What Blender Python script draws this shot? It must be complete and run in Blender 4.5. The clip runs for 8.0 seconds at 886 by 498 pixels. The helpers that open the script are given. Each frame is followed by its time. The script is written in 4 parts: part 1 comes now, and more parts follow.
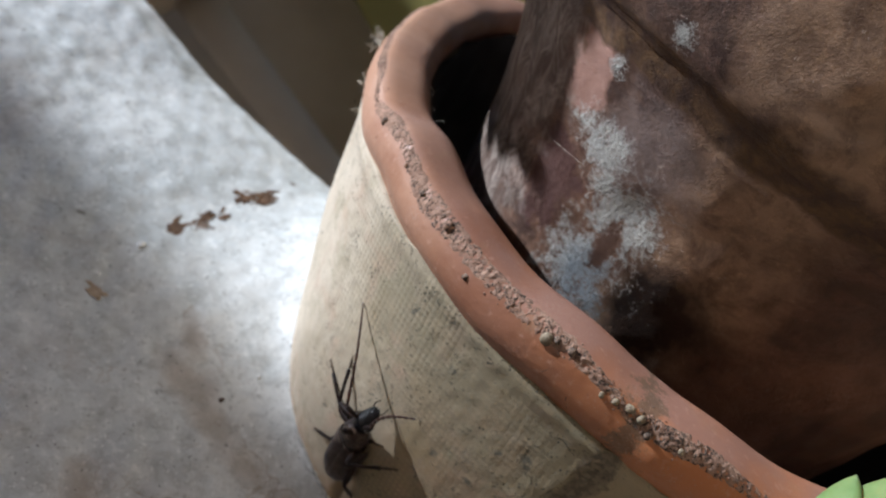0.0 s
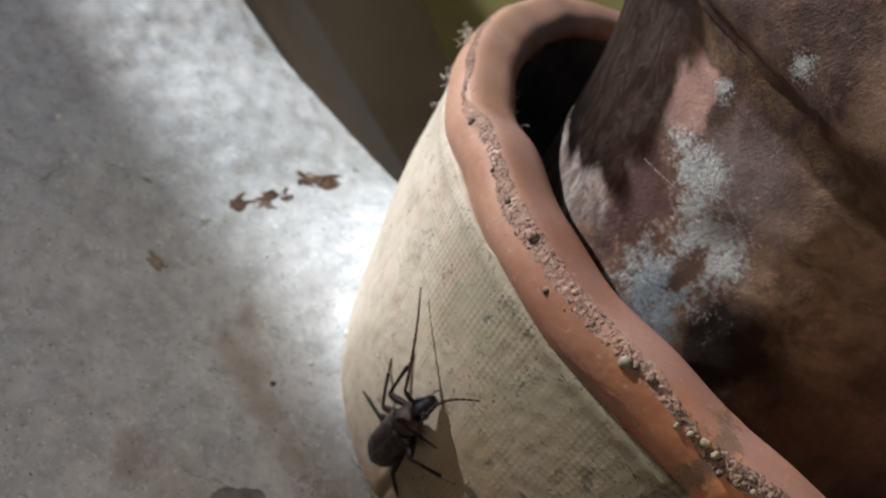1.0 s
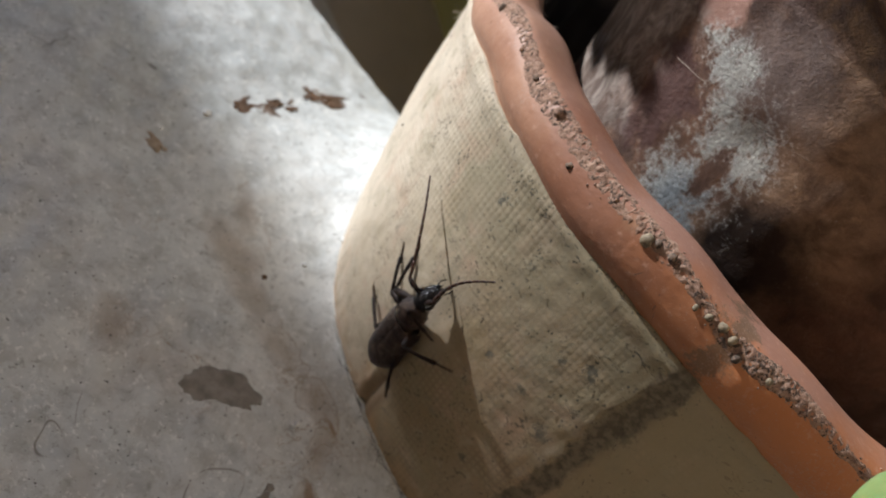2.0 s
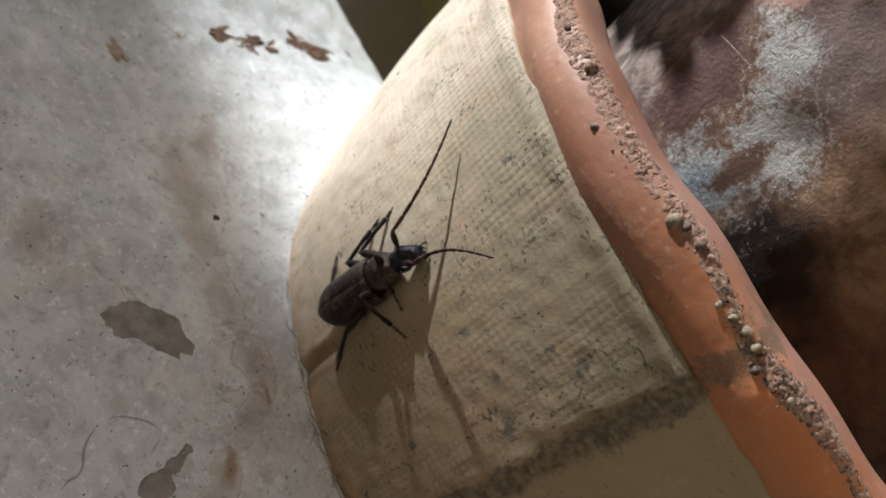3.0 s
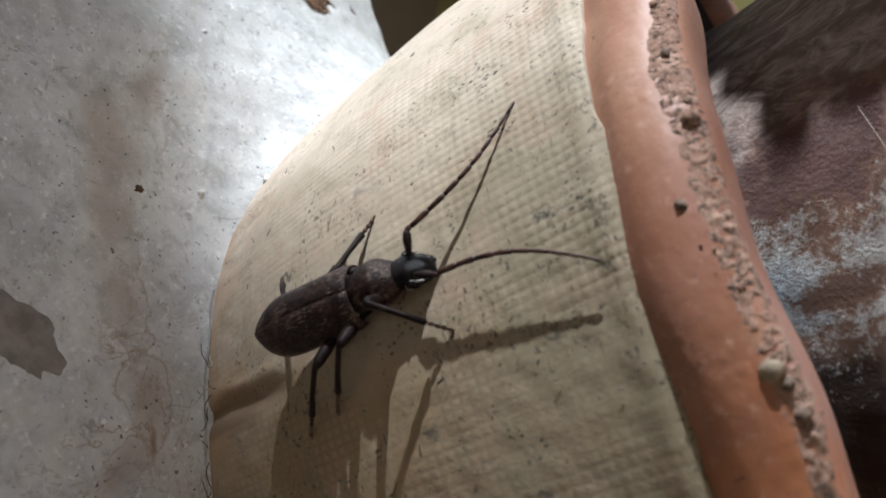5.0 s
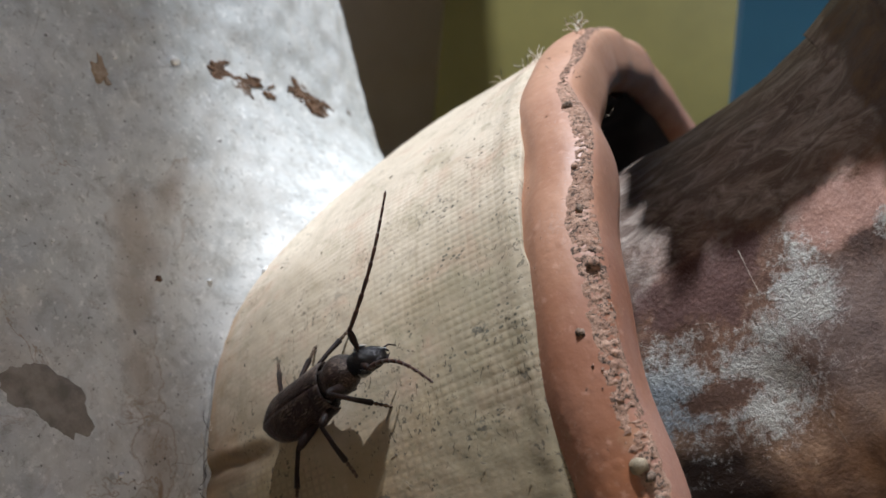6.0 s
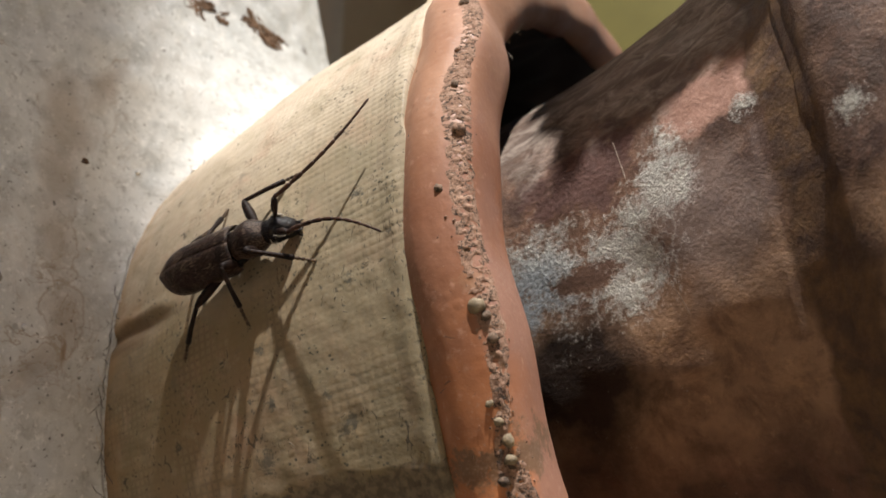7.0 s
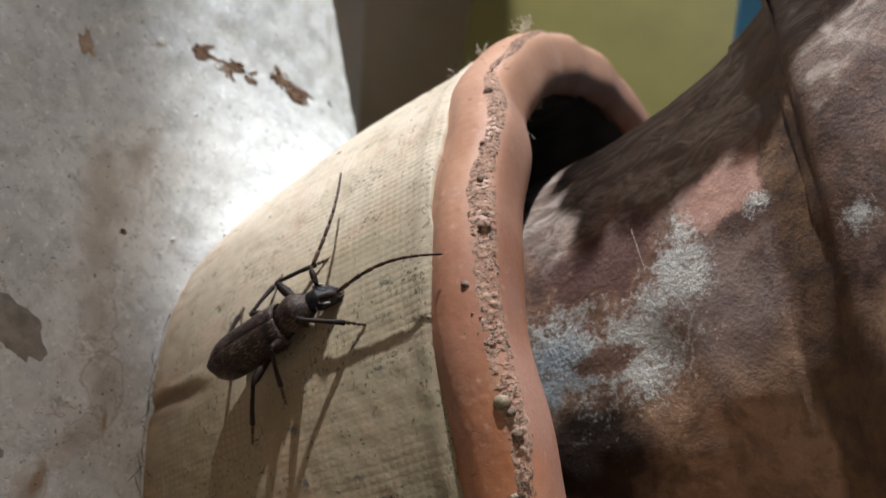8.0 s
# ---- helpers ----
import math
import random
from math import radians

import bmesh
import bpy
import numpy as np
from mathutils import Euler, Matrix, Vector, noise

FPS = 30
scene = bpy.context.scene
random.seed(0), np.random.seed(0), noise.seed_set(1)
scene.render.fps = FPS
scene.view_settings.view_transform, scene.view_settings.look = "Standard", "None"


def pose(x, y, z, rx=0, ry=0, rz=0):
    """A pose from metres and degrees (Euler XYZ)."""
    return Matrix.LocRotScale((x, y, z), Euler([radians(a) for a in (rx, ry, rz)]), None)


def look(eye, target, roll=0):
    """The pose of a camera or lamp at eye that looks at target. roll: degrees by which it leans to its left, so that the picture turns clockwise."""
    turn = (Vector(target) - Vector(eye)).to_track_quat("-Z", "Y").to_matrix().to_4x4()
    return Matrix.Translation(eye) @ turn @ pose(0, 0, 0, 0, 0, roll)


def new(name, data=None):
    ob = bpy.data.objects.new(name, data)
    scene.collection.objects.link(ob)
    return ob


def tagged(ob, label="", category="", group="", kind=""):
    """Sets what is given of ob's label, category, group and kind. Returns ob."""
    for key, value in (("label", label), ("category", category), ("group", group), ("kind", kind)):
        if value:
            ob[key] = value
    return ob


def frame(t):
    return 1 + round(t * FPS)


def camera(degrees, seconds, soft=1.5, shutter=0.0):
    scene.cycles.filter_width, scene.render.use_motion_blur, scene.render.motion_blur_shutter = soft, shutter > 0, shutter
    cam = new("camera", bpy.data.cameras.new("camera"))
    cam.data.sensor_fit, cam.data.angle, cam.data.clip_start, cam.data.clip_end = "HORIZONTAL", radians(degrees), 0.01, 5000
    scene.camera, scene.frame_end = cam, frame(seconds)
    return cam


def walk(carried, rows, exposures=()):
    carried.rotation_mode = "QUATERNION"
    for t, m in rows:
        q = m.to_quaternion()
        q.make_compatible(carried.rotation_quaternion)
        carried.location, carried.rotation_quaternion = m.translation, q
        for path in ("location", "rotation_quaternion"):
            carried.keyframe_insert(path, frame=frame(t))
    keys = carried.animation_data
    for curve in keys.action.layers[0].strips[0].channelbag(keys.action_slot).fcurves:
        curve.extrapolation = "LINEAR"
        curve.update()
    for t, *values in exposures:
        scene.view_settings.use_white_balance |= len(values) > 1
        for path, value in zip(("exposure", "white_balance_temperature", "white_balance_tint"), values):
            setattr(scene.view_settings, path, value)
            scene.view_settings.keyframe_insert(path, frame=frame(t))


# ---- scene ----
cam = camera(47.28, 8.0, 1.6)
PATH = [
    (0, (0.00572, -0.01297, 0.49994), (-0.22589, 0.91881, 0.22042), -35.621),
    (0.5, (-0.00320, -0.01670, 0.51010), (-0.24680, 0.91083, 0.22664), -33.117),
    (1, (-0.00093, -0.00979, 0.50593), (-0.25749, 0.91571, 0.22730), -30.479),
    (1.5, (-0.00807, -0.00753, 0.50575), (-0.24139, 0.92523, 0.23093), -27.538),
    (2, (-0.01718, -0.01346, 0.48765), (-0.23470, 0.92585, 0.22234), -24.227),
    (2.2, (-0.02027, -0.01337, 0.48237), (-0.23172, 0.92798, 0.21940), -22.851),
    (3.3, (-0.03373, 0.00729, 0.47219), (-0.17293, 0.96271, 0.21180), -11.164),
    (3.5, (-0.03705, 0.00996, 0.46756), (-0.17444, 0.96621, 0.20928), -9.354),
    (4, (-0.04316, 0.02000, 0.46400), (-0.15268, 0.97928, 0.20362), -3.732),
    (4.5, (-0.04056, 0.03285, 0.47122), (-0.14699, 0.98443, 0.18283), -1.885),
    (5, (-0.03767, 0.03923, 0.47604), (-0.15087, 0.98713, 0.17825), -1.492),
    (5.2, (-0.03364, 0.03766, 0.47862), (-0.14843, 0.98630, 0.18381), -1.429),
    (6.3, (-0.02734, 0.00967, 0.49260), (-0.14745, 0.97169, 0.24747), 2.293),
    (6.5, (-0.02268, 0.00649, 0.48700), (-0.14975, 0.96964, 0.24993), 3.123),
    (7, (-0.01000, 0.00864, 0.47430), (-0.15031, 0.97118, 0.24230), 4.140),
    (7.5, (-0.01059, 0.00431, 0.48449), (-0.16053, 0.96266, 0.24142), 3.681),
    (8, (-0.01179, 0.00530, 0.48712), (-0.16617, 0.96429, 0.24941), 4.041),
]
GRADE = [(0, -0.20, 5420, 10), (1, -0.24, 5640, 10), (1.5, -0.33, 5800, 10), (2.2, -0.12, 5800, 10), (3.5, 0.06, 5700, 10), (4, 0.05, 5640, 10), (4.5, -0.05, 5540, 10), (5, -0.13, 5500, 10), (6.5, -0.24, 5720, 10), (7, 0.0, 6480, 12), (7.5, 0.06, 6220, 10), (8, -0.05, 5800, 10)]
walk(cam, [(t, look(eye, target, roll)) for t, eye, target, roll in PATH], GRADE)
cam.data.dof.use_dof = True
cam.data.dof.focus_distance, cam.data.dof.aperture_fstop = 0.120, 38.0

# ---- light ----
world = bpy.data.worlds.new("sky")
scene.world = world
world.use_nodes = True
sky = world.node_tree.nodes.new("ShaderNodeTexSky")
sky.sky_type, sky.sun_disc = "NISHITA", False
SUN_FROM = Vector((-0.05, 0.19, 1.0)).normalized()
sky.sun_elevation = math.asin(SUN_FROM.z)
sky.sun_rotation = math.atan2(SUN_FROM.x, SUN_FROM.y)
world.node_tree.links.new(sky.outputs[0], world.node_tree.nodes["Background"].inputs[0])
world.node_tree.nodes["Background"].inputs[1].default_value = 0.082
sun = new("sun", bpy.data.lights.new("sun", "SUN"))
sun.data.energy, sun.data.angle, sun.data.color = 8.0, radians(1.1), (1.0, 0.95, 0.88)
sun.matrix_world = look(SUN_FROM * 3, (0, 0, 0))
scene.view_settings.exposure = 0.0


# ---- materials ----
class Graph:
    """Short-hand for a node material."""

    def __init__(self, name):
        self.material = bpy.data.materials.new(name)
        self.material.use_nodes = True
        self.tree = self.material.node_tree
        self.shader = self.tree.nodes["Principled BSDF"]

    def node(self, kind, inputs=(), **settings):
        made = self.tree.nodes.new(kind)
        if "operation" in settings:
            made.operation = settings["operation"]
        if "data_type" in settings:
            made.data_type = settings["data_type"]
        if "blend_type" in settings:
            made.blend_type = settings["blend_type"]
        if "feature" in settings:
            made.feature = settings["feature"]
        if "uv_map" in settings:
            made.uv_map = settings["uv_map"]
        for key, value in dict(inputs).items():
            self.put(made.inputs[key], value)
        return made

    def put(self, socket, value):
        if isinstance(value, bpy.types.NodeSocket):
            self.tree.links.new(value, socket)
        elif isinstance(value, (tuple, list)) and len(value) == 3 and socket.type == "RGBA":
            socket.default_value = (*value, 1)
        else:
            socket.default_value = value

    def place(self, stretch=(1, 1, 1)):
        at = self.node("ShaderNodeTexCoord").outputs["Object"]
        return self.node("ShaderNodeMapping", {"Vector": at, "Scale": stretch}).outputs[0]

    def flat(self, stretch=(1, 1, 1)):
        at = self.node("ShaderNodeUVMap", uv_map="sheet").outputs[0]
        return self.node("ShaderNodeMapping", {"Vector": at, "Scale": stretch}).outputs[0]

    def noise(self, at, scale, detail=4.0, rough=0.55, twist=0.0):
        return self.node("ShaderNodeTexNoise", {"Vector": at, "Scale": scale, "Detail": detail, "Roughness": rough, "Distortion": twist}).outputs[0]

    def cells(self, at, scale, feature="F1", out=0):
        return self.node("ShaderNodeTexVoronoi", {"Vector": at, "Scale": scale}, feature=feature).outputs[out]

    def band(self, value, low, high, to=(0.0, 1.0)):
        return self.node("ShaderNodeMapRange", {0: value, 1: low, 2: high, 3: to[0], 4: to[1]}).outputs[0]

    def sums(self, operation, one, two=0.0):
        return self.node("ShaderNodeMath", {0: one, 1: two}, operation=operation).outputs[0]

    def mix(self, how_much, one, two, blend="MIX"):
        made = self.node("ShaderNodeMix", data_type="RGBA", blend_type=blend)
        self.put(made.inputs[0], how_much)
        self.put(made.inputs[6], one)
        self.put(made.inputs[7], two)
        return made.outputs[2]

    def blot(self, at, centre, size, ragged, scale):
        """1 inside a ragged blot round centre, falling to 0 outside."""
        off = self.node("ShaderNodeVectorMath", {0: at, 1: centre}, operation="SUBTRACT").outputs[0]
        off = self.node("ShaderNodeVectorMath", {0: off, 1: tuple(1 / v for v in size)}, operation="MULTIPLY").outputs[0]
        far = self.node("ShaderNodeVectorMath", {0: off}, operation="LENGTH").outputs[1]
        wild = self.band(self.noise(at, scale, 6.0, 0.65), 0.25, 0.75, (-ragged, ragged))
        return self.sums("ADD", far, wild)

    def stroke(self, at, centre, size, turn, ragged, scale):
        """As blot, for a streak turned about z by so many degrees."""
        made = self.tree.nodes.new("ShaderNodeMapping")
        made.vector_type = "TEXTURE"
        for key, value in (("Vector", at), ("Location", centre), ("Rotation", (0, 0, radians(turn))), ("Scale", size)):
            self.put(made.inputs[key], value)
        far = self.node("ShaderNodeVectorMath", {0: made.outputs[0]}, operation="LENGTH").outputs[1]
        return self.sums("ADD", far, self.band(self.noise(at, scale, 6, 0.65), 0.25, 0.75, (-ragged, ragged)))

    def finish(self, colour, rough=0.6, height=None, strength=0.3, distance=0.0004, **more):
        self.put(self.shader.inputs["Base Color"], colour)
        self.put(self.shader.inputs["Roughness"], rough)
        if height is not None:
            bump = self.node("ShaderNodeBump", {"Strength": strength, "Distance": distance, "Height": height})
            self.put(self.shader.inputs["Normal"], bump.outputs[0])
        for key, value in more.items():
            self.put(self.shader.inputs[key.replace("_", " ")], value)
        return self.material


def cloth_material():
    g = Graph("cloth")
    at, uv = g.place(), g.flat()
    tone = g.mix(g.band(g.noise(at, 55, 5), 0.35, 0.68), (0.240, 0.180, 0.098), (0.335, 0.272, 0.176))
    tone = g.mix(g.band(g.noise(at, 30, 6, 0.65), 0.47, 0.68, (0.0, 0.75)), tone, (0.31, 0.195, 0.118))
    tone = g.mix(g.band(g.noise(at, 75, 6, 0.7), 0.50, 0.72, (0.0, 0.7)), tone, (0.21, 0.165, 0.10))
    tone = g.mix(g.band(g.noise(at, 190, 5, 0.7), 0.56, 0.72, (0.0, 0.5)), tone, (0.47, 0.41, 0.31))
    # darker, in patches, in the gaps between the yarns
    way = g.node("ShaderNodeSeparateXYZ", {0: uv})
    warp = g.sums("SUBTRACT", way.outputs[0], g.sums("MULTIPLY", way.outputs[1], 0.06))
    weft = g.sums("ADD", way.outputs[1], g.sums("MULTIPLY", way.outputs[0], 0.05))
    hole = g.sums("MAXIMUM", *(g.sums("ABSOLUTE", g.sums("COSINE", g.sums("MULTIPLY", v, math.pi / 0.00115))) for v in (warp, weft)))
    yarn_gaps = g.sums("MULTIPLY", g.band(hole, 0.62, 1.0), g.band(g.noise(at, 110, 4, 0.6), 0.42, 0.62, (0.04, 0.50)))
    tone = g.mix(yarn_gaps, tone, (0.15, 0.115, 0.07))
    # paler towards the top, painting in the stronger sunlight there
    sunlit = g.band(g.sums("ADD", way.outputs[0], g.band(g.noise(at, 60, 5, 0.6), 0.3, 0.7, (-0.012, 0.012))), 0.034, 0.080, (0.0, 0.88))
    tone = g.mix(sunlit, tone, g.mix(g.noise(at, 170, 4, 0.6), (0.43, 0.365, 0.270), (0.70, 0.62, 0.50)))
    tone = g.mix(g.band(g.noise(at, 95, 5, 0.65, 0.5), 0.52, 0.66, (0.0, 0.45)), tone, (0.42, 0.265, 0.185))
    tone = g.mix(g.band(g.noise(g.place((1.0, 1.0, 1.3)), 140, 5, 0.7, 0.5), 0.52, 0.66, (0.0, 0.45)), tone, (0.215, 0.190, 0.105))
    # darker olive tone towards the rim, strongest low round the collar
    rim_dark = g.band(g.sums("ADD", way.outputs[1], g.band(g.noise(at, 85, 6, 0.7), 0.3, 0.7, (-0.012, 0.012))), -0.038, -0.018, (0.0, 0.68))
    rim_dark = g.sums("MULTIPLY", rim_dark, g.band(way.outputs[0], 0.048, 0.070, (1.0, 0.15)))
    tone = g.mix(rim_dark, tone, g.mix(g.noise(at, 300, 5, 0.7), (0.150, 0.130, 0.078), (0.255, 0.220, 0.145)))
    # mildew and grime: short dark flecks that gather in clouds
    fleck = g.noise(g.flat((0.75, 1.25, 1)), 760, 4, 0.62, 1.8)
    cloud = g.band(g.noise(at, 70, 3), 0.40, 0.62, (0.0, 0.095))
    dark = g.band(g.sums("ADD", fleck, cloud), 0.680, 0.705)
    tone = g.mix(g.sums("MULTIPLY", dark, g.band(sunlit, 0.2, 0.88, (0.86, 0.30))), tone, (0.075, 0.062, 0.042))
    dots = g.band(g.cells(g.flat((1.0, 0.8, 1)), 1500), 0.22, 0.36, (1.0, 0.0))
    colony = g.band(g.sums("ADD", g.noise(at, 210, 5, 0.7, 0.6), g.band(g.noise(at, 45, 3), 0.35, 0.65, (-0.05, 0.05))), 0.555, 0.62)
    tone = g.mix(g.sums("MULTIPLY", g.sums("MULTIPLY", dots, colony), 0.85), tone, (0.050, 0.048, 0.034))
    # the larger mildew spots
    near = None
    for u, h, size in ((0.0180, -0.0206, 0.0012), (0.0172, -0.0216, 0.0009), (0.0465, -0.0162, 0.0010), (0.0157, -0.0343, 0.0013), (0.0150, -0.0273, 0.0007), (0.0226, -0.0323, 0.0008), (0.0302, -0.0334, 0.0008), (0.0080, -0.0230, 0.0015), (0.0086, -0.0132, 0.0016), (0.0351, -0.0179, 0.0007), (0.0217, -0.0233, 0.0007), (0.0557, -0.0498, 0.0008), (0.0201, -0.0501, 0.0007)):
        off = g.node("ShaderNodeVectorMath", {0: uv, 1: (u, h, 0)}, operation="SUBTRACT").outputs[0]
        off = g.sums("DIVIDE", g.node("ShaderNodeVectorMath", {0: off}, operation="LENGTH").outputs[1], size)
        near = off if near is None else g.sums("MINIMUM", near, off)
    near = g.band(g.sums("ADD", near, g.band(g.noise(at, 1300, 4, 0.7), 0.3, 0.7, (-1.0, 1.0))), 0.5, 1.1, (0.8, 0.0))
    tone = g.mix(near, tone, (0.070, 0.065, 0.048))
    smear = g.band(g.noise(at, 150, 6, 0.72, 0.8), 0.60, 0.70, (0.0, 0.65))
    tone = g.mix(smear, tone, (0.16, 0.14, 0.105))
    tone = g.mix(g.band(way.outputs[0], 0.0070, 0.0085, (0.42, 0.0)), tone, g.mix(g.noise(at, 130, 5, 0.65), (0.33, 0.26, 0.150), (0.45, 0.365, 0.225)))
    # grime along the cloth's lap; a darker brown in the fold at its foot
    line = g.node("ShaderNodeSeparateXYZ", {0: uv})
    lap = g.sums("ABSOLUTE", g.sums("ADD", line.outputs[0], -0.0098))
    wander = g.band(g.noise(at, 170, 6, 0.7), 0.3, 0.7, (-0.0016, 0.0016))
    soil = g.band(g.sums("ADD", lap, wander), 0.0013, 0.0022, (0.85, 0.0))
    tone = g.mix(soil, tone, g.mix(g.band(g.noise(at, 900, 3), 0.4, 0.6), (0.075, 0.062, 0.040), (0.18, 0.142, 0.095)))
    foot = g.band(g.sums("ADD", line.outputs[1], g.band(g.noise(at, 120, 4), 0.3, 0.7, (-0.006, 0.006))), -0.060, -0.066, (0.0, 0.5))
    tone = g.mix(foot, tone, (0.42, 0.26, 0.13))
    crease = g.band(g.blot(uv, (0.0412, -0.062, 0), (0.0030, 0.011, 1), 0.5, 160), 0.5, 1.1, (0.75, 0.0))
    tone = g.mix(crease, tone, (0.17, 0.115, 0.065))
    grain = g.sums("ADD", g.noise(at, 1500, 4, 0.7), g.sums("MULTIPLY", g.noise(at, 260, 4), 0.5))
    return g.finish(tone, g.band(g.noise(at, 200), 0.3, 0.7, (0.62, 0.86)), grain, 0.38, 0.00015, Sheen_Weight=0.12, Sheen_Roughness=0.35, Sheen_Tint=(1.0, 0.88, 0.78))


def rubber_material():
    g = Graph("terracotta_rubber")
    at = g.place()
    tone = g.mix(g.band(g.noise(at, 60, 4), 0.35, 0.65), (0.205, 0.078, 0.035), (0.245, 0.108, 0.057))
    tone = g.mix(g.band(g.noise(at, 26, 4), 0.45, 0.70, (0.0, 0.8)), tone, (0.255, 0.128, 0.086))
    spot = g.node("ShaderNodeSeparateXYZ", {0: at})
    height = spot.outputs[2]
    smear = g.sums("ADD", g.sums("ABSOLUTE", g.sums("ADD", spot.outputs[1], -0.0105)), g.band(g.noise(at, 300, 6, 0.75), 0.3, 0.7, (-0.0035, 0.0045)))
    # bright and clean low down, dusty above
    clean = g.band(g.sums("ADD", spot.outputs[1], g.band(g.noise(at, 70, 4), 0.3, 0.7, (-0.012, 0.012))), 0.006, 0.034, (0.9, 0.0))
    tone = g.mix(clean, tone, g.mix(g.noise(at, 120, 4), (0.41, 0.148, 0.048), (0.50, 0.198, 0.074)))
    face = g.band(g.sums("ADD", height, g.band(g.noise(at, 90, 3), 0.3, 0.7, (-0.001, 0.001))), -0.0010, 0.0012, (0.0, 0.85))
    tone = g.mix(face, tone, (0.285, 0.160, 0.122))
    # dusty peach towards the top, paled further to stand in for sunlight
    lit_peach = g.band(g.sums("ADD", spot.outputs[1], g.band(g.noise(at, 60, 5, 0.65), 0.3, 0.7, (-0.012, 0.012))), 0.040, 0.066, (0.0, 0.75))
    tone = g.mix(lit_peach, tone, g.mix(g.noise(at, 90, 4), (0.37, 0.195, 0.118), (0.47, 0.285, 0.188)))
    tone = g.mix(g.band(g.noise(at, 700, 3, 0.6), 0.60, 0.74, (0.0, 0.35)), tone, (0.52, 0.32, 0.24))
    dark = g.band(g.sums("ADD", g.noise(at, 520, 3, 0.6, 1.2), g.band(g.noise(at, 60, 3), 0.4, 0.65, (0.0, 0.06))), 0.735, 0.76)
    tone = g.mix(g.sums("MULTIPLY", dark, 0.8), tone, (0.12, 0.06, 0.035))
    tone = g.mix(g.band(g.noise(at, 110, 6, 0.7), 0.60, 0.72, (0.0, 0.45)), tone, (0.30, 0.19, 0.11))
    tone = g.mix(g.band(smear, 0.0012, 0.0030, (0.75, 0.0)), tone, g.mix(g.noise(at, 900, 4, 0.7), (0.075, 0.055, 0.032), (0.17, 0.115, 0.07)))
    lumps = g.sums("ADD", g.noise(at, 900, 3, 0.6), g.sums("MULTIPLY", g.noise(at, 210, 3), 0.9))
    pimple = g.band(g.cells(at, 420), 0.10, 0.30, (1.0, 0.0))
    lumps = g.sums("ADD", lumps, g.sums("MULTIPLY", pimple, g.band(g.noise(at, 90, 3), 0.50, 0.60, (0.0, 0.8))))
    dust = g.sums("ADD", g.noise(at, 2600, 3, 0.7), g.band(g.noise(at, 80, 4), 0.35, 0.65, (-0.10, 0.06)))
    tone = g.mix(g.band(dust, 0.58, 0.66, (0.0, 0.4)), tone, (0.37, 0.255, 0.20))
    return g.finish(tone, g.band(g.noise(at, 160), 0.3, 0.7, (0.42, 0.64)), lumps, 0.24, 0.00025)


def soil_material(name, light, dark):
    g = Graph(name)
    at = g.place()
    tone = g.mix(g.band(g.noise(at, 420, 5, 0.7), 0.36, 0.64), dark, light)
    tone = g.mix(g.band(g.noise(at, 1700, 2), 0.58, 0.70, (0.0, 0.4)), tone, tuple(min(1, 1.3 * v) for v in light))
    pits = g.noise(at, 1900, 4, 0.72, 0.2)
    tone = g.mix(g.band(g.sums("ADD", pits, g.band(g.noise(at, 260, 4, 0.6), 0.35, 0.65, (-0.07, 0.05))), 0.405, 0.455, (0.92, 0.0)), tone, (0.050, 0.034, 0.024))
    return g.finish(tone, 0.93, g.sums("ADD", g.noise(at, 2400, 4, 0.75), g.sums("MULTIPLY", pits, 1.2)), 0.55, 0.00030)


def panel_material():
    g = Graph("weathered_grey_paint")
    at = g.place()
    tone = g.mix(g.band(g.noise(at, 16, 6, 0.62), 0.34, 0.66), (0.525, 0.55, 0.545), (0.695, 0.695, 0.665))
    tone = g.mix(g.band(g.noise(at, 120, 7, 0.75), 0.44, 0.66, (0.0, 0.50)), tone, (0.35, 0.375, 0.375))
    tone = g.mix(g.band(g.noise(at, 420, 5, 0.75), 0.54, 0.68, (0.0, 0.6)), tone, (0.80, 0.80, 0.77))
    tone = g.mix(g.band(g.noise(at, 650, 4, 0.7, 0.5), 0.58, 0.68, (0.0, 0.6)), tone, (0.22, 0.21, 0.19))
    tone = g.mix(g.band(g.noise(at, 70, 7, 0.72, 0.6), 0.48, 0.64, (0.0, 0.30)), tone, (0.38, 0.35, 0.31))
    tone = g.mix(g.band(g.noise(at, 240, 6, 0.75, 0.5), 0.50, 0.62, (0.0, 0.45)), tone, (0.34, 0.335, 0.31))
    tone = g.mix(g.band(g.noise(at, 900, 3, 0.6), 0.60, 0.68, (0.0, 0.6)), tone, (0.82, 0.82, 0.80))
    # brown washes, run together along the foot of the collar, with darker drying edges
    wash = g.band(g.noise(at, 24, 6, 0.7, 0.9), 0.54, 0.70, (0.0, 0.35))
    for centre, size, turn in (((0.0475, 0.0690, -0.068), (0.0088, 0.0052, 1), -62), ((0.0535, 0.0600, -0.068), (0.0088, 0.0044, 1), -62), ((0.0590, 0.0500, -0.068), (0.0080, 0.0036, 1), -70), ((0.0630, 0.0400, -0.068), (0.0062, 0.0030, 1), -65),
                               ((0.0720, 0.0345, -0.070), (0.0062, 0.0022, 1), -10), ((0.0810, 0.0310, -0.070), (0.0046, 0.0024, 1), -30), ((0.0870, 0.0300, -0.071), (0.0042, 0.0018, 1), -20), ((0.0780, 0.0730, -0.070), (0.0060, 0.0035, 1), -30), ((0.0350, 0.0735, -0.068), (0.0080, 0.0028, 1), -30)):
        far = g.stroke(at, centre, size, turn, 0.6, 100)
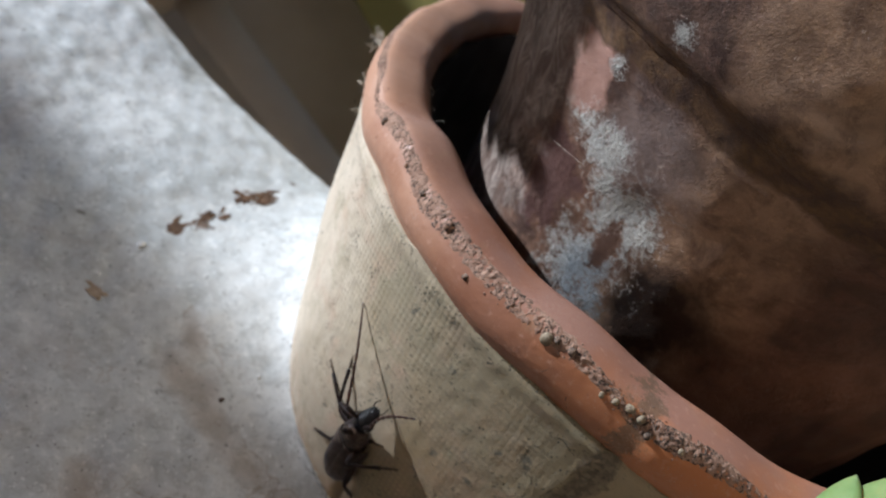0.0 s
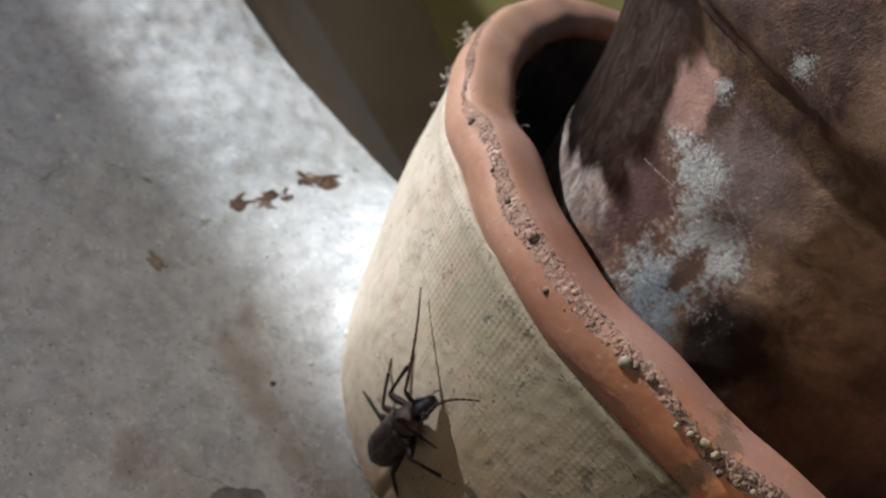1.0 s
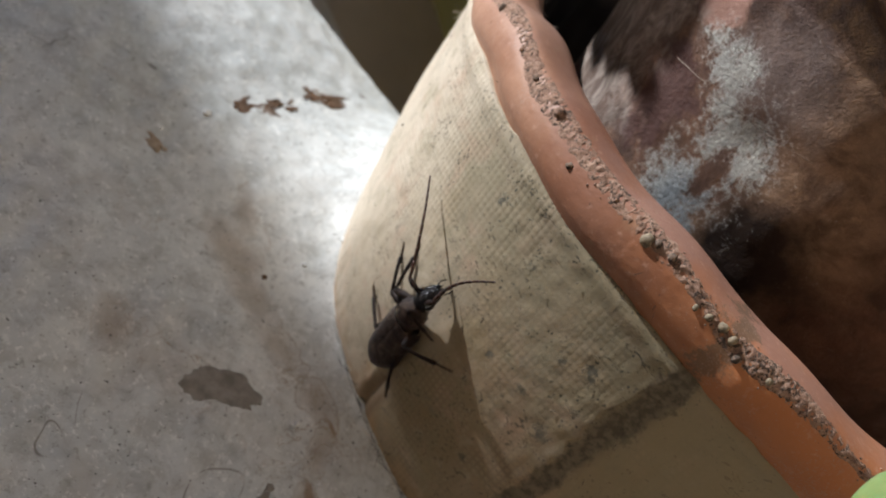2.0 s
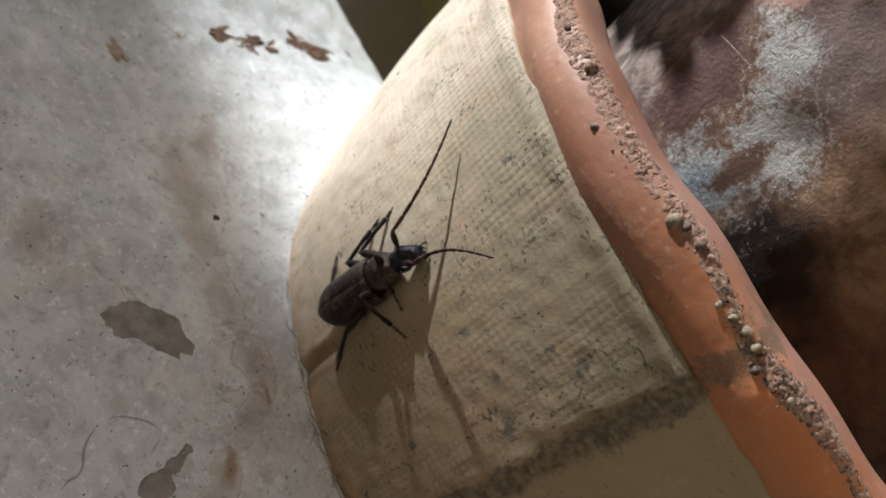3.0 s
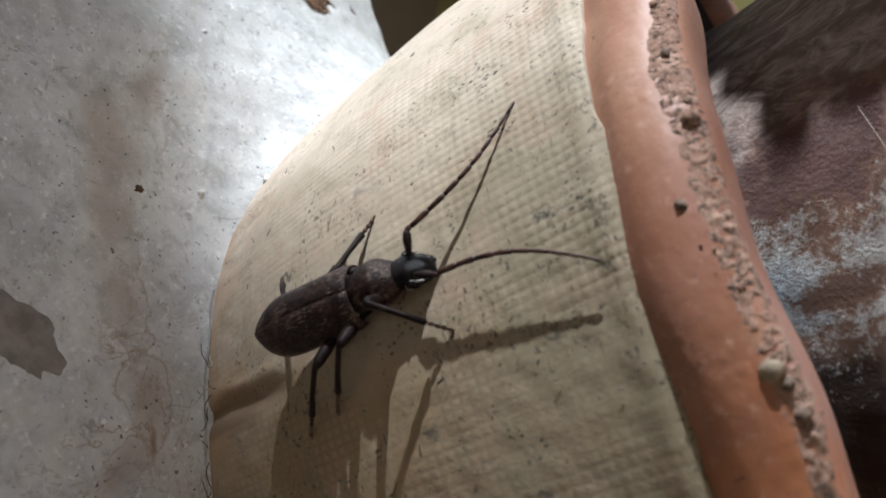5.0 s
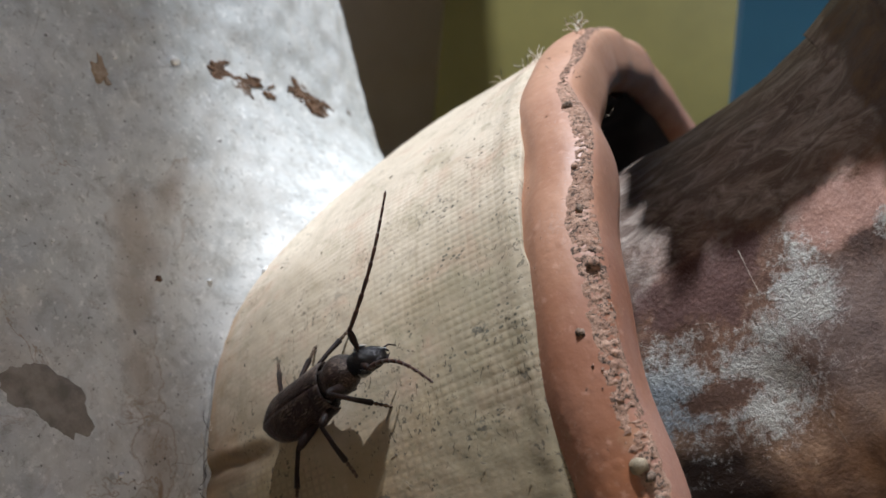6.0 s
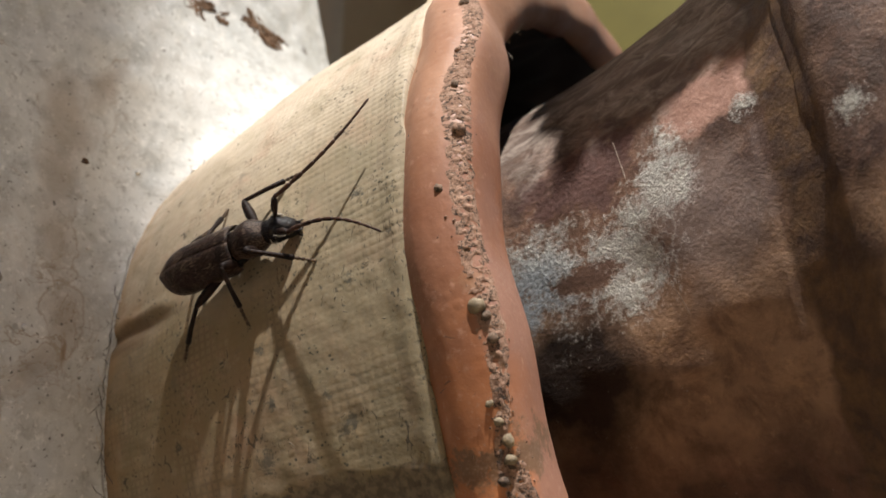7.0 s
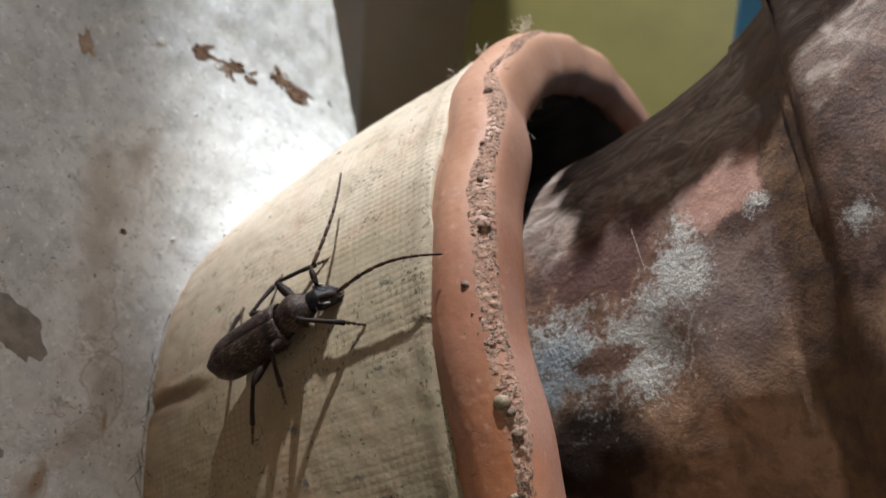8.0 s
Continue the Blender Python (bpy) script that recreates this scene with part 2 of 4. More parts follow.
        wash = g.sums("MAXIMUM", wash, g.band(far, 0.20, 1.15, (0.62, 0.0)))
        rim = g.band(g.sums("ABSOLUTE", g.sums("ADD", far, -0.93)), 0.0, 0.10, (0.75, 0.0))
        wash = g.sums("MAXIMUM", wash, g.sums("MULTIPLY", rim, g.band(g.noise(at, 55, 3), 0.45, 0.60)))
    tone = g.mix(wash, tone, g.mix(g.noise(at, 260, 5, 0.7), (0.24, 0.18, 0.125), (0.42, 0.345, 0.26)))
    for centre, size, turn in (((0.0790, 0.0318, -0.070), (0.0042, 0.0010, 1), -40), ((0.0655, 0.0350, -0.069), (0.0032, 0.0006, 1), -65), ((0.0850, 0.0290, -0.071), (0.0030, 0.0008, 1), -10)):
        tone = g.mix(g.band(g.stroke(at, centre, size, turn, 0.7, 260), 0.4, 1.1, (0.75, 0.0)), tone, g.mix(g.noise(at, 600, 4, 0.7), (0.17, 0.095, 0.045), (0.36, 0.24, 0.13)))
    vein = g.sums("ABSOLUTE", g.sums("ADD", g.noise(at, 95, 5, 0.62, 0.7), -0.5))
    patch = g.band(g.blot(at, (0.058, 0.056, -0.068), (0.032, 0.036, 0.05), 0.4, 45), 0.5, 1.1, (0.7, 0.0))
    tone = g.mix(g.sums("MULTIPLY", g.band(vein, 0.002, 0.014, (1.0, 0.0)), g.sums("MULTIPLY", patch, g.band(g.noise(at, 70, 3), 0.45, 0.60))), tone, (0.27, 0.185, 0.115))
    tone = g.mix(g.band(g.noise(at, 1100, 2, 0.5), 0.69, 0.73, (0.0, 0.8)), tone, (0.07, 0.06, 0.05))
    scratch = g.sums("ABSOLUTE", g.sums("ADD", g.noise(at, 26, 3, 0.5, 0.4), -0.5))
    scratch = g.sums("MULTIPLY", g.band(scratch, 0.0, 0.0035, (0.8, 0.0)), g.band(g.noise(at, 60, 2), 0.56, 0.62))
    tone = g.mix(scratch, tone, (0.13, 0.10, 0.075))
    relief = g.sums("ADD", g.noise(at, 800, 5, 0.75), g.sums("MULTIPLY", g.noise(at, 150, 5, 0.65), 0.6))
    return g.finish(tone, g.band(g.noise(at, 140, 5), 0.3, 0.7, (0.36, 0.56)), relief, 0.35, 0.00022)


def rust_material():
    g = Graph("rust_brown_skin")
    at, uv = g.place(), g.flat()
    tone = g.mix(g.band(g.noise(at, 38, 7, 0.72, 0.5), 0.40, 0.60), (0.060, 0.035, 0.026), (0.200, 0.115, 0.077))
    tone = g.mix(g.band(g.noise(at, 22, 6, 0.68), 0.48, 0.60, (0.0, 0.65)), tone, (0.205, 0.105, 0.058))
    tone = g.mix(g.band(g.noise(at, 85, 7, 0.75), 0.50, 0.60, (0.0, 0.8)), tone, (0.050, 0.026, 0.020))
    tone = g.mix(g.band(g.noise(at, 300, 6, 0.78), 0.53, 0.66, (0.0, 0.3)), tone, (0.32, 0.20, 0.15))
    span = g.node("ShaderNodeSeparateXYZ", {0: uv})
    low = g.band(g.sums("ADD", span.outputs[0], g.band(g.noise(at, 60, 5, 0.65), 0.3, 0.7, (-0.006, 0.006))), 0.0185, 0.0245, (0.85, 0.0))
    tone = g.mix(low, tone, g.mix(g.band(g.noise(at, 45, 6, 0.7), 0.36, 0.64), (0.18, 0.115, 0.075), (0.40, 0.260, 0.165)))
    tone = g.mix(g.sums("MULTIPLY", low, g.band(g.noise(at, 170, 7, 0.75, 0.4), 0.46, 0.62, (0.0, 0.75))), tone, (0.085, 0.045, 0.028))
    tone = g.mix(g.sums("MULTIPLY", low, g.band(g.noise(at, 420, 5, 0.7), 0.58, 0.70, (0.0, 0.6))), tone, (0.42, 0.27, 0.16))
    # brown-maroon underside, darkened in the colour to stand in for its shade
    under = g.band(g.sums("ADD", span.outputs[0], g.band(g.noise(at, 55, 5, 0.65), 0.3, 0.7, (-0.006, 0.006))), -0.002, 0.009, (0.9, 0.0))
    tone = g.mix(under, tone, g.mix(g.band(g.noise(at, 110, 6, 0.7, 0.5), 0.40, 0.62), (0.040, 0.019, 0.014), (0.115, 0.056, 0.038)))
    # near-black blot low down beside the collar's lip
    black_low = g.band(g.blot(uv, (0.0118, -0.0015, 0), (0.0105, 0.0150, 1), 0.5, 70), 0.50, 1.10, (0.93, 0.0))
    tone = g.mix(black_low, tone, (0.020, 0.012, 0.010))
    streak = g.noise(g.flat((0.9, 0.55, 1)), 300, 7, 0.75, 0.9)
    # reddish bare patch, and pale pink patches beside and above it
    bare = g.band(g.blot(uv, (0.0415, 0.006, 0), (0.0075, 0.011, 1), 0.5, 140), 0.80, 0.95, (0.85, 0.0))
    tone = g.mix(bare, tone, g.mix(streak, (0.045, 0.020, 0.018), (0.105, 0.050, 0.043)))
    pale = g.band(g.blot(uv, (0.0425, 0.0260, 0), (0.0050, 0.0090, 1), 0.5, 160), 0.70, 0.95, (0.8, 0.0))
    tone = g.mix(pale, tone, (0.40, 0.235, 0.185))
    flap = g.band(g.blot(uv, (0.0530, 0.0020, 0), (0.0110, 0.0070, 1), 0.5, 160), 0.6, 1.0, (0.75, 0.0))
    tone = g.mix(flap, tone, g.mix(g.band(streak, 0.44, 0.62), (0.060, 0.034, 0.028), (0.33, 0.21, 0.16)))
    split = span
    # streaky grey skin over the crown
    skin = g.band(g.sums("ADD", split.outputs[0], g.band(g.noise(at, 90, 5, 0.65), 0.3, 0.7, (-0.006, 0.006))), 0.046, 0.052)
    tone = g.mix(g.sums("MULTIPLY", skin, 0.85), tone, g.mix(g.band(streak, 0.45, 0.66), (0.125, 0.088, 0.070), (0.42, 0.36, 0.31)))
    # pale powder, broken into grains
    veil = g.band(g.blot(uv, (0.0275, 0.0225, 0), (0.0105, 0.0090, 1), 0.5, 90), 0.55, 1.15, (0.6, 0.0))
    tone = g.mix(veil, tone, g.mix(g.noise(at, 320, 5, 0.75), (0.125, 0.088, 0.078), (0.33, 0.275, 0.255)))
    field = g.band(g.blot(uv, (0.0345, 0.0178, 0), (0.0085, 0.0058, 1), 0.45, 170), 0.10, 1.35, (0.34, -0.18))
    for centre, size in (((0.0270, -0.0020, 0), (0.0120, 0.0130, 1)), ((0.0265, 0.0105, 0), (0.0100, 0.0105, 1)), ((0.0215, 0.0100, 0), (0.0050, 0.0090, 1)), ((0.0310, 0.0135, 0), (0.0055, 0.0055, 1)), ((0.0305, 0.0410, 0), (0.0021, 0.0026, 1)), ((0.0385, 0.0300, 0), (0.0022, 0.0025, 1))):
        field = g.sums("MAXIMUM", field, g.band(g.blot(uv, centre, size, 0.45, 170), 0.10, 1.35, (0.30, -0.18)))
    field = g.sums("MAXIMUM", field, g.band(g.noise(at, 42, 3), 0.60, 0.75, (-0.13, 0.04)))
    gap = g.band(g.blot(uv, (0.0250, 0.0055, 0), (0.0021, 0.0056, 1), 0.5, 180), 0.5, 1.1, (0.30, 0.0))
    field = g.sums("SUBTRACT", g.sums("SUBTRACT", field, gap), g.sums("MULTIPLY", bare, 0.24))
    tone = g.mix(g.sums("MULTIPLY", gap, 2.6), tone, (0.105, 0.062, 0.046))
    grains = g.sums("ADD", g.sums("MULTIPLY", field, 0.9), g.sums("ADD", g.sums("MULTIPLY", g.noise(at, 1000, 5, 0.85), 0.95), g.sums("MULTIPLY", g.noise(at, 150, 5, 0.75), 0.45)))
    powder = g.band(grains, 0.74, 0.93)
    cold = g.band(g.blot(uv, (0.0240, -0.0040, 0), (0.0090, 0.0090, 1), 0.4, 90), 0.4, 1.2, (1.0, 0.0))
    chalk = g.mix(cold, g.mix(g.noise(at, 200, 3), (0.33, 0.335, 0.32), (0.55, 0.54, 0.49)), (0.265, 0.30, 0.325))
    tone = g.mix(g.sums("MULTIPLY", powder, 0.88), tone, chalk)
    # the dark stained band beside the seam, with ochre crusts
    groove = g.sums("ADD", split.outputs[1], g.band(g.noise(at, 130, 4, 0.6), 0.3, 0.7, (-0.0012, 0.0012)))
    groove = g.sums("MULTIPLY", g.band(groove, 0.0312, 0.0322), g.band(groove, 0.0375, 0.0400, (1.0, 0.0)))
    tone = g.mix(g.sums("MULTIPLY", groove, 0.9), tone, g.mix(g.band(g.noise(at, 260, 5, 0.7), 0.40, 0.66), (0.050, 0.028, 0.020), (0.150, 0.088, 0.040)))
    relief = g.sums("ADD", g.sums("ADD", g.noise(at, 1100, 5, 0.8), g.sums("MULTIPLY", g.noise(at, 140, 5, 0.7), 1.4)), g.sums("MULTIPLY", powder, g.band(g.noise(at, 900, 4, 0.8), 0.35, 0.65, (0.3, 2.6))))
    return g.finish(tone, g.band(g.sums("ADD", g.noise(at, 130, 4), g.sums("MULTIPLY", powder, 0.6)), 0.35, 0.85, (0.42, 0.84)), relief, 0.6, 0.0004, Specular_IOR_Level=0.32)


def plain(name, one, two, scale, rough=0.6, strength=0.3, distance=0.0003, **more):
    g = Graph(name)
    at = g.place()
    tone = g.mix(g.band(g.noise(at, scale, 5, 0.65), 0.35, 0.65), one, two)
    return g.finish(tone, rough, g.noise(at, scale * 4, 4, 0.7), strength, distance, **more)


def beetle_material():
    g = Graph("beetle_pubescence")
    at, fine = g.place(), g.place((0.6, 1.0, 1.0))
    tone = g.mix(g.band(g.noise(at, 700, 4, 0.6), 0.35, 0.65), (0.006, 0.003, 0.003), (0.021, 0.010, 0.008))
    tone = g.mix(g.band(g.noise(fine, 1300, 6, 0.75, 0.8), 0.49, 0.60, (0.0, 0.55)), tone, (0.065, 0.040, 0.028))
    tone = g.mix(g.band(g.noise(at, 420, 4, 0.6), 0.50, 0.66, (0.0, 0.8)), tone, (0.010, 0.0045, 0.0035))
    hairs = g.sums("ADD", g.noise(g.place((0.25, 1.0, 1.0)), 5600, 3, 0.65), g.band(g.noise(at, 380, 4, 0.6), 0.38, 0.62, (-0.12, 0.09)))
    tone = g.mix(g.band(hairs, 0.54, 0.65, (0.0, 0.55)), tone, (0.20, 0.150, 0.115))
    return g.finish(tone, 0.32, g.sums("ADD", g.noise(at, 4200, 3, 0.7), g.noise(at, 1500, 3, 0.6)), 0.6, 0.00025, Specular_IOR_Level=0.2)


CLOTH, RUBBER, PANEL, RUST = cloth_material(), rubber_material(), panel_material(), rust_material()
SOIL = soil_material("dry_soil", (0.335, 0.218, 0.155), (0.20, 0.112, 0.074))
GRIT = soil_material("dark_soil", (0.20, 0.14, 0.10), (0.05, 0.035, 0.025))
STONE = plain("pale_grit", (0.13, 0.10, 0.06), (0.27, 0.215, 0.14), 700, 0.7, 0.5)
STAIN = plain("rust_mud", (0.075, 0.042, 0.022), (0.16, 0.092, 0.05), 400, 0.9, 0.7)
PALE_RUST = plain("pale_rust", (0.24, 0.165, 0.10), (0.44, 0.36, 0.27), 500, 0.8, 0.5)
DAMP = plain("damp_grey", (0.165, 0.145, 0.120), (0.29, 0.262, 0.225), 330, 0.7, 0.5)
WHITE = plain("white_dropping", (0.66, 0.67, 0.66), (0.80, 0.80, 0.78), 500, 0.7, 0.4)
FIBRE = plain("pale_fibre", (0.50, 0.45, 0.36), (0.68, 0.63, 0.53), 900, 0.8, 0.2)
DARK_FIBRE = plain("dark_fibre", (0.03, 0.025, 0.02), (0.08, 0.06, 0.045), 900, 0.7, 0.2)
SHELL, SKIN = beetle_material(), plain("beetle_shell", (0.003, 0.0025, 0.003), (0.008, 0.006, 0.007), 600, 0.24, 0.75, 0.0003, Specular_IOR_Level=0.3)
LIMB = plain("beetle_limb", (0.006, 0.0035, 0.003), (0.022, 0.012, 0.009), 900, 0.5, 0.7, 0.0001, Specular_IOR_Level=0.14)
TARSUS = plain("beetle_foot", (0.035, 0.022, 0.015), (0.13, 0.09, 0.06), 1500, 0.6, 0.6, 0.0001, Specular_IOR_Level=0.2)
ANTENNA = plain("beetle_antenna", (0.018, 0.008, 0.006), (0.065, 0.029, 0.019), 900, 0.45, 0.5, 0.00006, Specular_IOR_Level=0.25)
PALE_HAIR = plain("pale_pubescence", (0.24, 0.22, 0.20), (0.44, 0.41, 0.37), 1500, 0.6, 0.3, 0.00006)
EARTH = soil_material("garden_earth", (0.66, 0.53, 0.37), (0.46, 0.36, 0.24))
BOARD = plain("dark_boarding", (0.20, 0.165, 0.128), (0.31, 0.27, 0.215), 5, 0.8, 0.4, 0.002)
OLIVE = plain("olive_paint", (0.130, 0.116, 0.024), (0.185, 0.163, 0.037), 7, 0.75, 0.2, 0.001)
BLUE = plain("blue_plastic", (0.03, 0.15, 0.30), (0.05, 0.21, 0.40), 9, 0.5, 0.2, 0.001)
# near-black that stands in for the shade inside the collar's mouth
LINING = plain("shade_black", (0.012, 0.010, 0.010), (0.03, 0.024, 0.024), 90, 0.9, 0.3)
SEAL = plain("pale_sealant", (0.30, 0.30, 0.29), (0.44, 0.43, 0.40), 300, 0.6, 0.5)
BOUNCE_OCHRE = plain("bounce_ochre", (0.60, 0.49, 0.35), (0.70, 0.59, 0.44), 6, 0.9, 0.4, 0.002)
CREAM = plain("cream_glaze", (0.60, 0.56, 0.46), (0.72, 0.68, 0.58), 20, 0.3, 0.1, 0.0005)
SHELL_CREAM = plain("chalky_shell", (0.33, 0.285, 0.22), (0.64, 0.59, 0.50), 700, 0.6, 0.8, 0.0004)
LEAF = plain("succulent_leaf", (0.12, 0.19, 0.055), (0.20, 0.27, 0.10), 120, 0.4, 0.2, Subsurface_Weight=0.15)


# ---- building helpers ----
def part(name, mesh, material, parent=None, label=""):
    """Links a bmesh or a mesh as one object, under a thing or a part."""
    if isinstance(mesh, bmesh.types.BMesh):
        data = bpy.data.meshes.new(name)
        mesh.to_mesh(data)
        mesh.free()
        data.shade_smooth()
    else:
        data = mesh
    data.materials.clear()
    data.materials.append(material)
    ob = new(name, data)
    if parent:
        ob.parent = parent
    return tagged(ob, label) if label else ob


def sheet(name, points, wrap=False, uv=None):
    """A smooth mesh from a grid of points (rows x columns x 3); wrap joins the last column to the first."""
    rows, cols = points.shape[:2]
    data = bpy.data.meshes.new(name)
    i, j = np.meshgrid(np.arange(rows - 1), np.arange(cols if wrap else cols - 1), indexing="ij")
    k = (j + 1) % cols
    faces = np.stack([i * cols + j, i * cols + k, (i + 1) * cols + k, (i + 1) * cols + j], -1).reshape(-1, 4)
    data.vertices.add(rows * cols)
    data.vertices.foreach_set("co", points.astype(np.float32).ravel())
    data.loops.add(faces.size)
    data.loops.foreach_set("vertex_index", faces.ravel().astype(np.int32))
    data.polygons.add(len(faces))
    data.polygons.foreach_set("loop_start", np.arange(0, faces.size, 4, dtype=np.int32))
    data.update(calc_edges=True)
    if uv is not None:
        layer = data.uv_layers.new(name="sheet")
        layer.data.foreach_set("uv", uv.reshape(-1, 2)[faces.ravel()].astype(np.float32).ravel())
    data.shade_smooth()
    data.validate()
    return data


def ripple(x, y, seed, count=26, low=1.0, high=4.0):
    """Smooth random relief of unit size over a sheet: a sum of waves with wave numbers between low and high."""
    dice = np.random.default_rng(seed)
    out = np.zeros_like(x)
    for _ in range(count):
        k, d, s = dice.uniform(low, high), dice.uniform(0, 2 * np.pi), dice.uniform(0, 2 * np.pi)
        out = out + np.sin(k * (x * np.cos(d) + y * np.sin(d)) + s)
    return out / np.sqrt(count / 2)


def ease(x, low, high):
    x = np.clip((x - low) / (high - low), 0, 1)
    return x * x * (3 - 2 * x)


def tube(path, radii, sides=8):
    """A bmesh tube along a path, closed at both ends."""
    bm = bmesh.new()
    rings = []
    for n, (p, r) in enumerate(zip(path, radii)):
        ahead = (Vector(path[min(n + 1, len(path) - 1)]) - Vector(path[max(n - 1, 0)])).normalized()
        side = ahead.cross(Vector((0.13, 0.31, 0.94))).normalized()
        up = side.cross(ahead)
        rings.append([bm.verts.new(Vector(p) + r * (math.cos(a) * side + math.sin(a) * up)) for a in (2 * math.pi * s / sides for s in range(sides))])
    for one, two in zip(rings, rings[1:]):
        for s in range(sides):
            bm.faces.new((one[s], one[(s + 1) % sides], two[(s + 1) % sides], two[s]))
    bm.faces.new(rings[0][::-1])
    bm.faces.new(rings[-1])
    return bm


def shape(stations, sides=20):
    """A closed body along x: stations of (x, half width, top, bottom)."""
    bm = bmesh.new()
    rings = []
    for x, w, top, low in stations:
        mid, half = (top + low) / 2, (top - low) / 2
        rings.append([bm.verts.new((x, w * math.cos(a), mid + half * math.sin(a))) for a in (2 * math.pi * s / sides for s in range(sides))])
    for one, two in zip(rings, rings[1:]):
        for s in range(sides):
            bm.faces.new((one[s], one[(s + 1) % sides], two[(s + 1) % sides], two[s]))
    bm.faces.new(rings[0][::-1])
    bm.faces.new(rings[-1])
    bmesh.ops.recalc_face_normals(bm, faces=bm.faces)
    return bm


def lump(size, seed, rough=0.25, detail=2):
    """A stone-like bmesh with a half size in x, y, z."""
    bm = bmesh.new()
    bmesh.ops.create_icosphere(bm, subdivisions=detail, radius=1.0)
    for v in bm.verts:
        k = 1 + rough * noise.noise(v.co * 1.6 + Vector((seed * 7.3, seed * 1.7, 0)))
        v.co = Vector((v.co.x * size[0], v.co.y * size[1], v.co.z * size[2])) * k
    return bm


# ---- the collar's own space: x and y across it, z out of its mouth ----
AXIS = Vector((0.8952, -0.1580, 0.4167)).normalized()
ACROSS = AXIS.cross(Vector((0, 0, 1))).normalized()
OVER = ACROSS.cross(AXIS)
MOUTH = Vector((0.0041, 0.1876, 0.4191))
SPACE = Matrix.Translation(MOUTH) @ Matrix((ACROSS, OVER, AXIS)).transposed().to_4x4()


def girth(f):
    """The collar's radius at its mouth: a slightly squashed ring."""
    return 0.0794 * (1 + 0.1049 * np.cos(2 * f) - 0.0562 * np.sin(2 * f) - 0.039 * np.cos(3 * f))


def rounded(xs, ys, soft):
    """A curve through the given points with its corners rounded over a length of about soft."""
    x = np.linspace(xs[0] - 3 * soft, xs[-1] + 3 * soft, 1200)
    y = np.interp(x, xs, ys)
    y[x < xs[0]] += (x[x < xs[0]] - xs[0]) * (ys[1] - ys[0]) / (xs[1] - xs[0])
    y[x > xs[-1]] += (x[x > xs[-1]] - xs[-1]) * (ys[-1] - ys[-2]) / (xs[-1] - xs[-2])
    bell = np.exp(-((np.arange(1200) - 600) * (x[1] - x[0]) / soft) ** 2)
    smooth = np.convolve(np.pad(y, 600, mode="reflect", reflect_type="odd"), bell / bell.sum(), "same")[600:1800]
    return x, smooth


WAIST = rounded((-0.095, -0.085, -0.07, -0.058, -0.046, -0.032, -0.02, -0.008), (0.71, 0.76, 0.825, 0.868, 0.91, 0.94, 0.962, 0.985), 0.008)


def waist(h):
    """How the collar narrows from its mouth to its foot."""
    return np.interp(h, *WAIST)


def collar_point(h, f, off=0.0):
    """The place in the world of a point on the cloth, off metres above it."""
    f = radians(f)
    r = float(girth(f) * waist(h)) + off
    return SPACE @ Vector((r * math.cos(f), r * math.sin(f), h))


# ---- ground and background ----
def backdrop_board(name, x0, x1, y, z0, z1, thick, material, label, category):
    bm = bmesh.new()
    bmesh.ops.create_cube(bm, size=1.0, matrix=Matrix.LocRotScale(((x0 + x1) / 2, y, (z0 + z1) / 2), None, (x1 - x0, thick, z1 - z0)))
    bmesh.ops.bevel(bm, geom=bm.edges[:], offset=0.003, segments=2, affect="EDGES")
    return tagged(part(name, bm, material), label, category, kind="structure")


def ground():
    n = 60
    u = np.linspace(-1, 1, n)
    u = np.sign(u) * np.abs(u) ** 3 * 400
    x, y = np.meshgrid(u, u, indexing="ij")
    z = 0.012 * ripple(x * 9, y * 9, 3) * (np.hypot(x, y) < 3)
    tagged(part("ground", sheet("ground", np.stack([x, y, z], -1)), EARTH), "bare dry garden earth", "ground", kind="structure")


ground()
backdrop_board("wall_north", -1.6, -0.104, 0.70, 0.0, 1.3, 0.02, BOARD, "dark weathered boarding in deep shade", "wall")
# unseen wall, added to block some sky and bounce warm light back
backdrop_board("bounce_wall", -2.2, 2.2, -1.1, 0.0, 1.7, 0.12, BOUNCE_OCHRE, "unseen warm ochre wall added to bounce fill light", "wall")
sheet_olive = backdrop_board("olive_board", -0.102, 0.60, 0.0, -0.80, 0.45, 0.012, OLIVE, "olive yellow board leaning back in the sun", "board")
sheet_olive.matrix_world = pose(0, 0.70, 0.62, -33, 0, 0)


def blue_panel():
    """A blue plastic panel behind the pipe, with an unseen sheet added for shade."""
    # ragged outline, cut so that its shadow shapes the shade on the pipe
    outline = ((-0.0222, 0.2230), (-0.0264, 0.2130), (-0.0253, 0.2085), (-0.0268, 0.1875), (-0.0238, 0.1859), (-0.0252, 0.1812), (-0.0214, 0.1765), (-0.0222, 0.1722), (-0.0209, 0.1702), (-0.0182, 0.1688), (-0.0168, 0.1710),
               (-0.0160, 0.1688), (-0.0129, 0.1666), (-0.0086, 0.1650), (-0.0052, 0.1634), (-0.0023, 0.1632), (-0.0011, 0.1595), (0.0018, 0.1578), (0.006, 0.1575), (0.10, 0.127), (0.22, 0.107), (0.22, 0.376), (0.16, 0.376), (0.14, 0.258), (-0.0135, 0.258), (-0.0172, 0.2440), (-0.0200, 0.2330))
    bm = bmesh.new()
    low, high = ([bm.verts.new((x, y, z)) for x, y in outline] for z in (0.570, 0.576))
    bm.faces.new(low[::-1])
    bm.faces.new(high)
    for n in range(len(outline)):
        k = (n + 1) % len(outline)
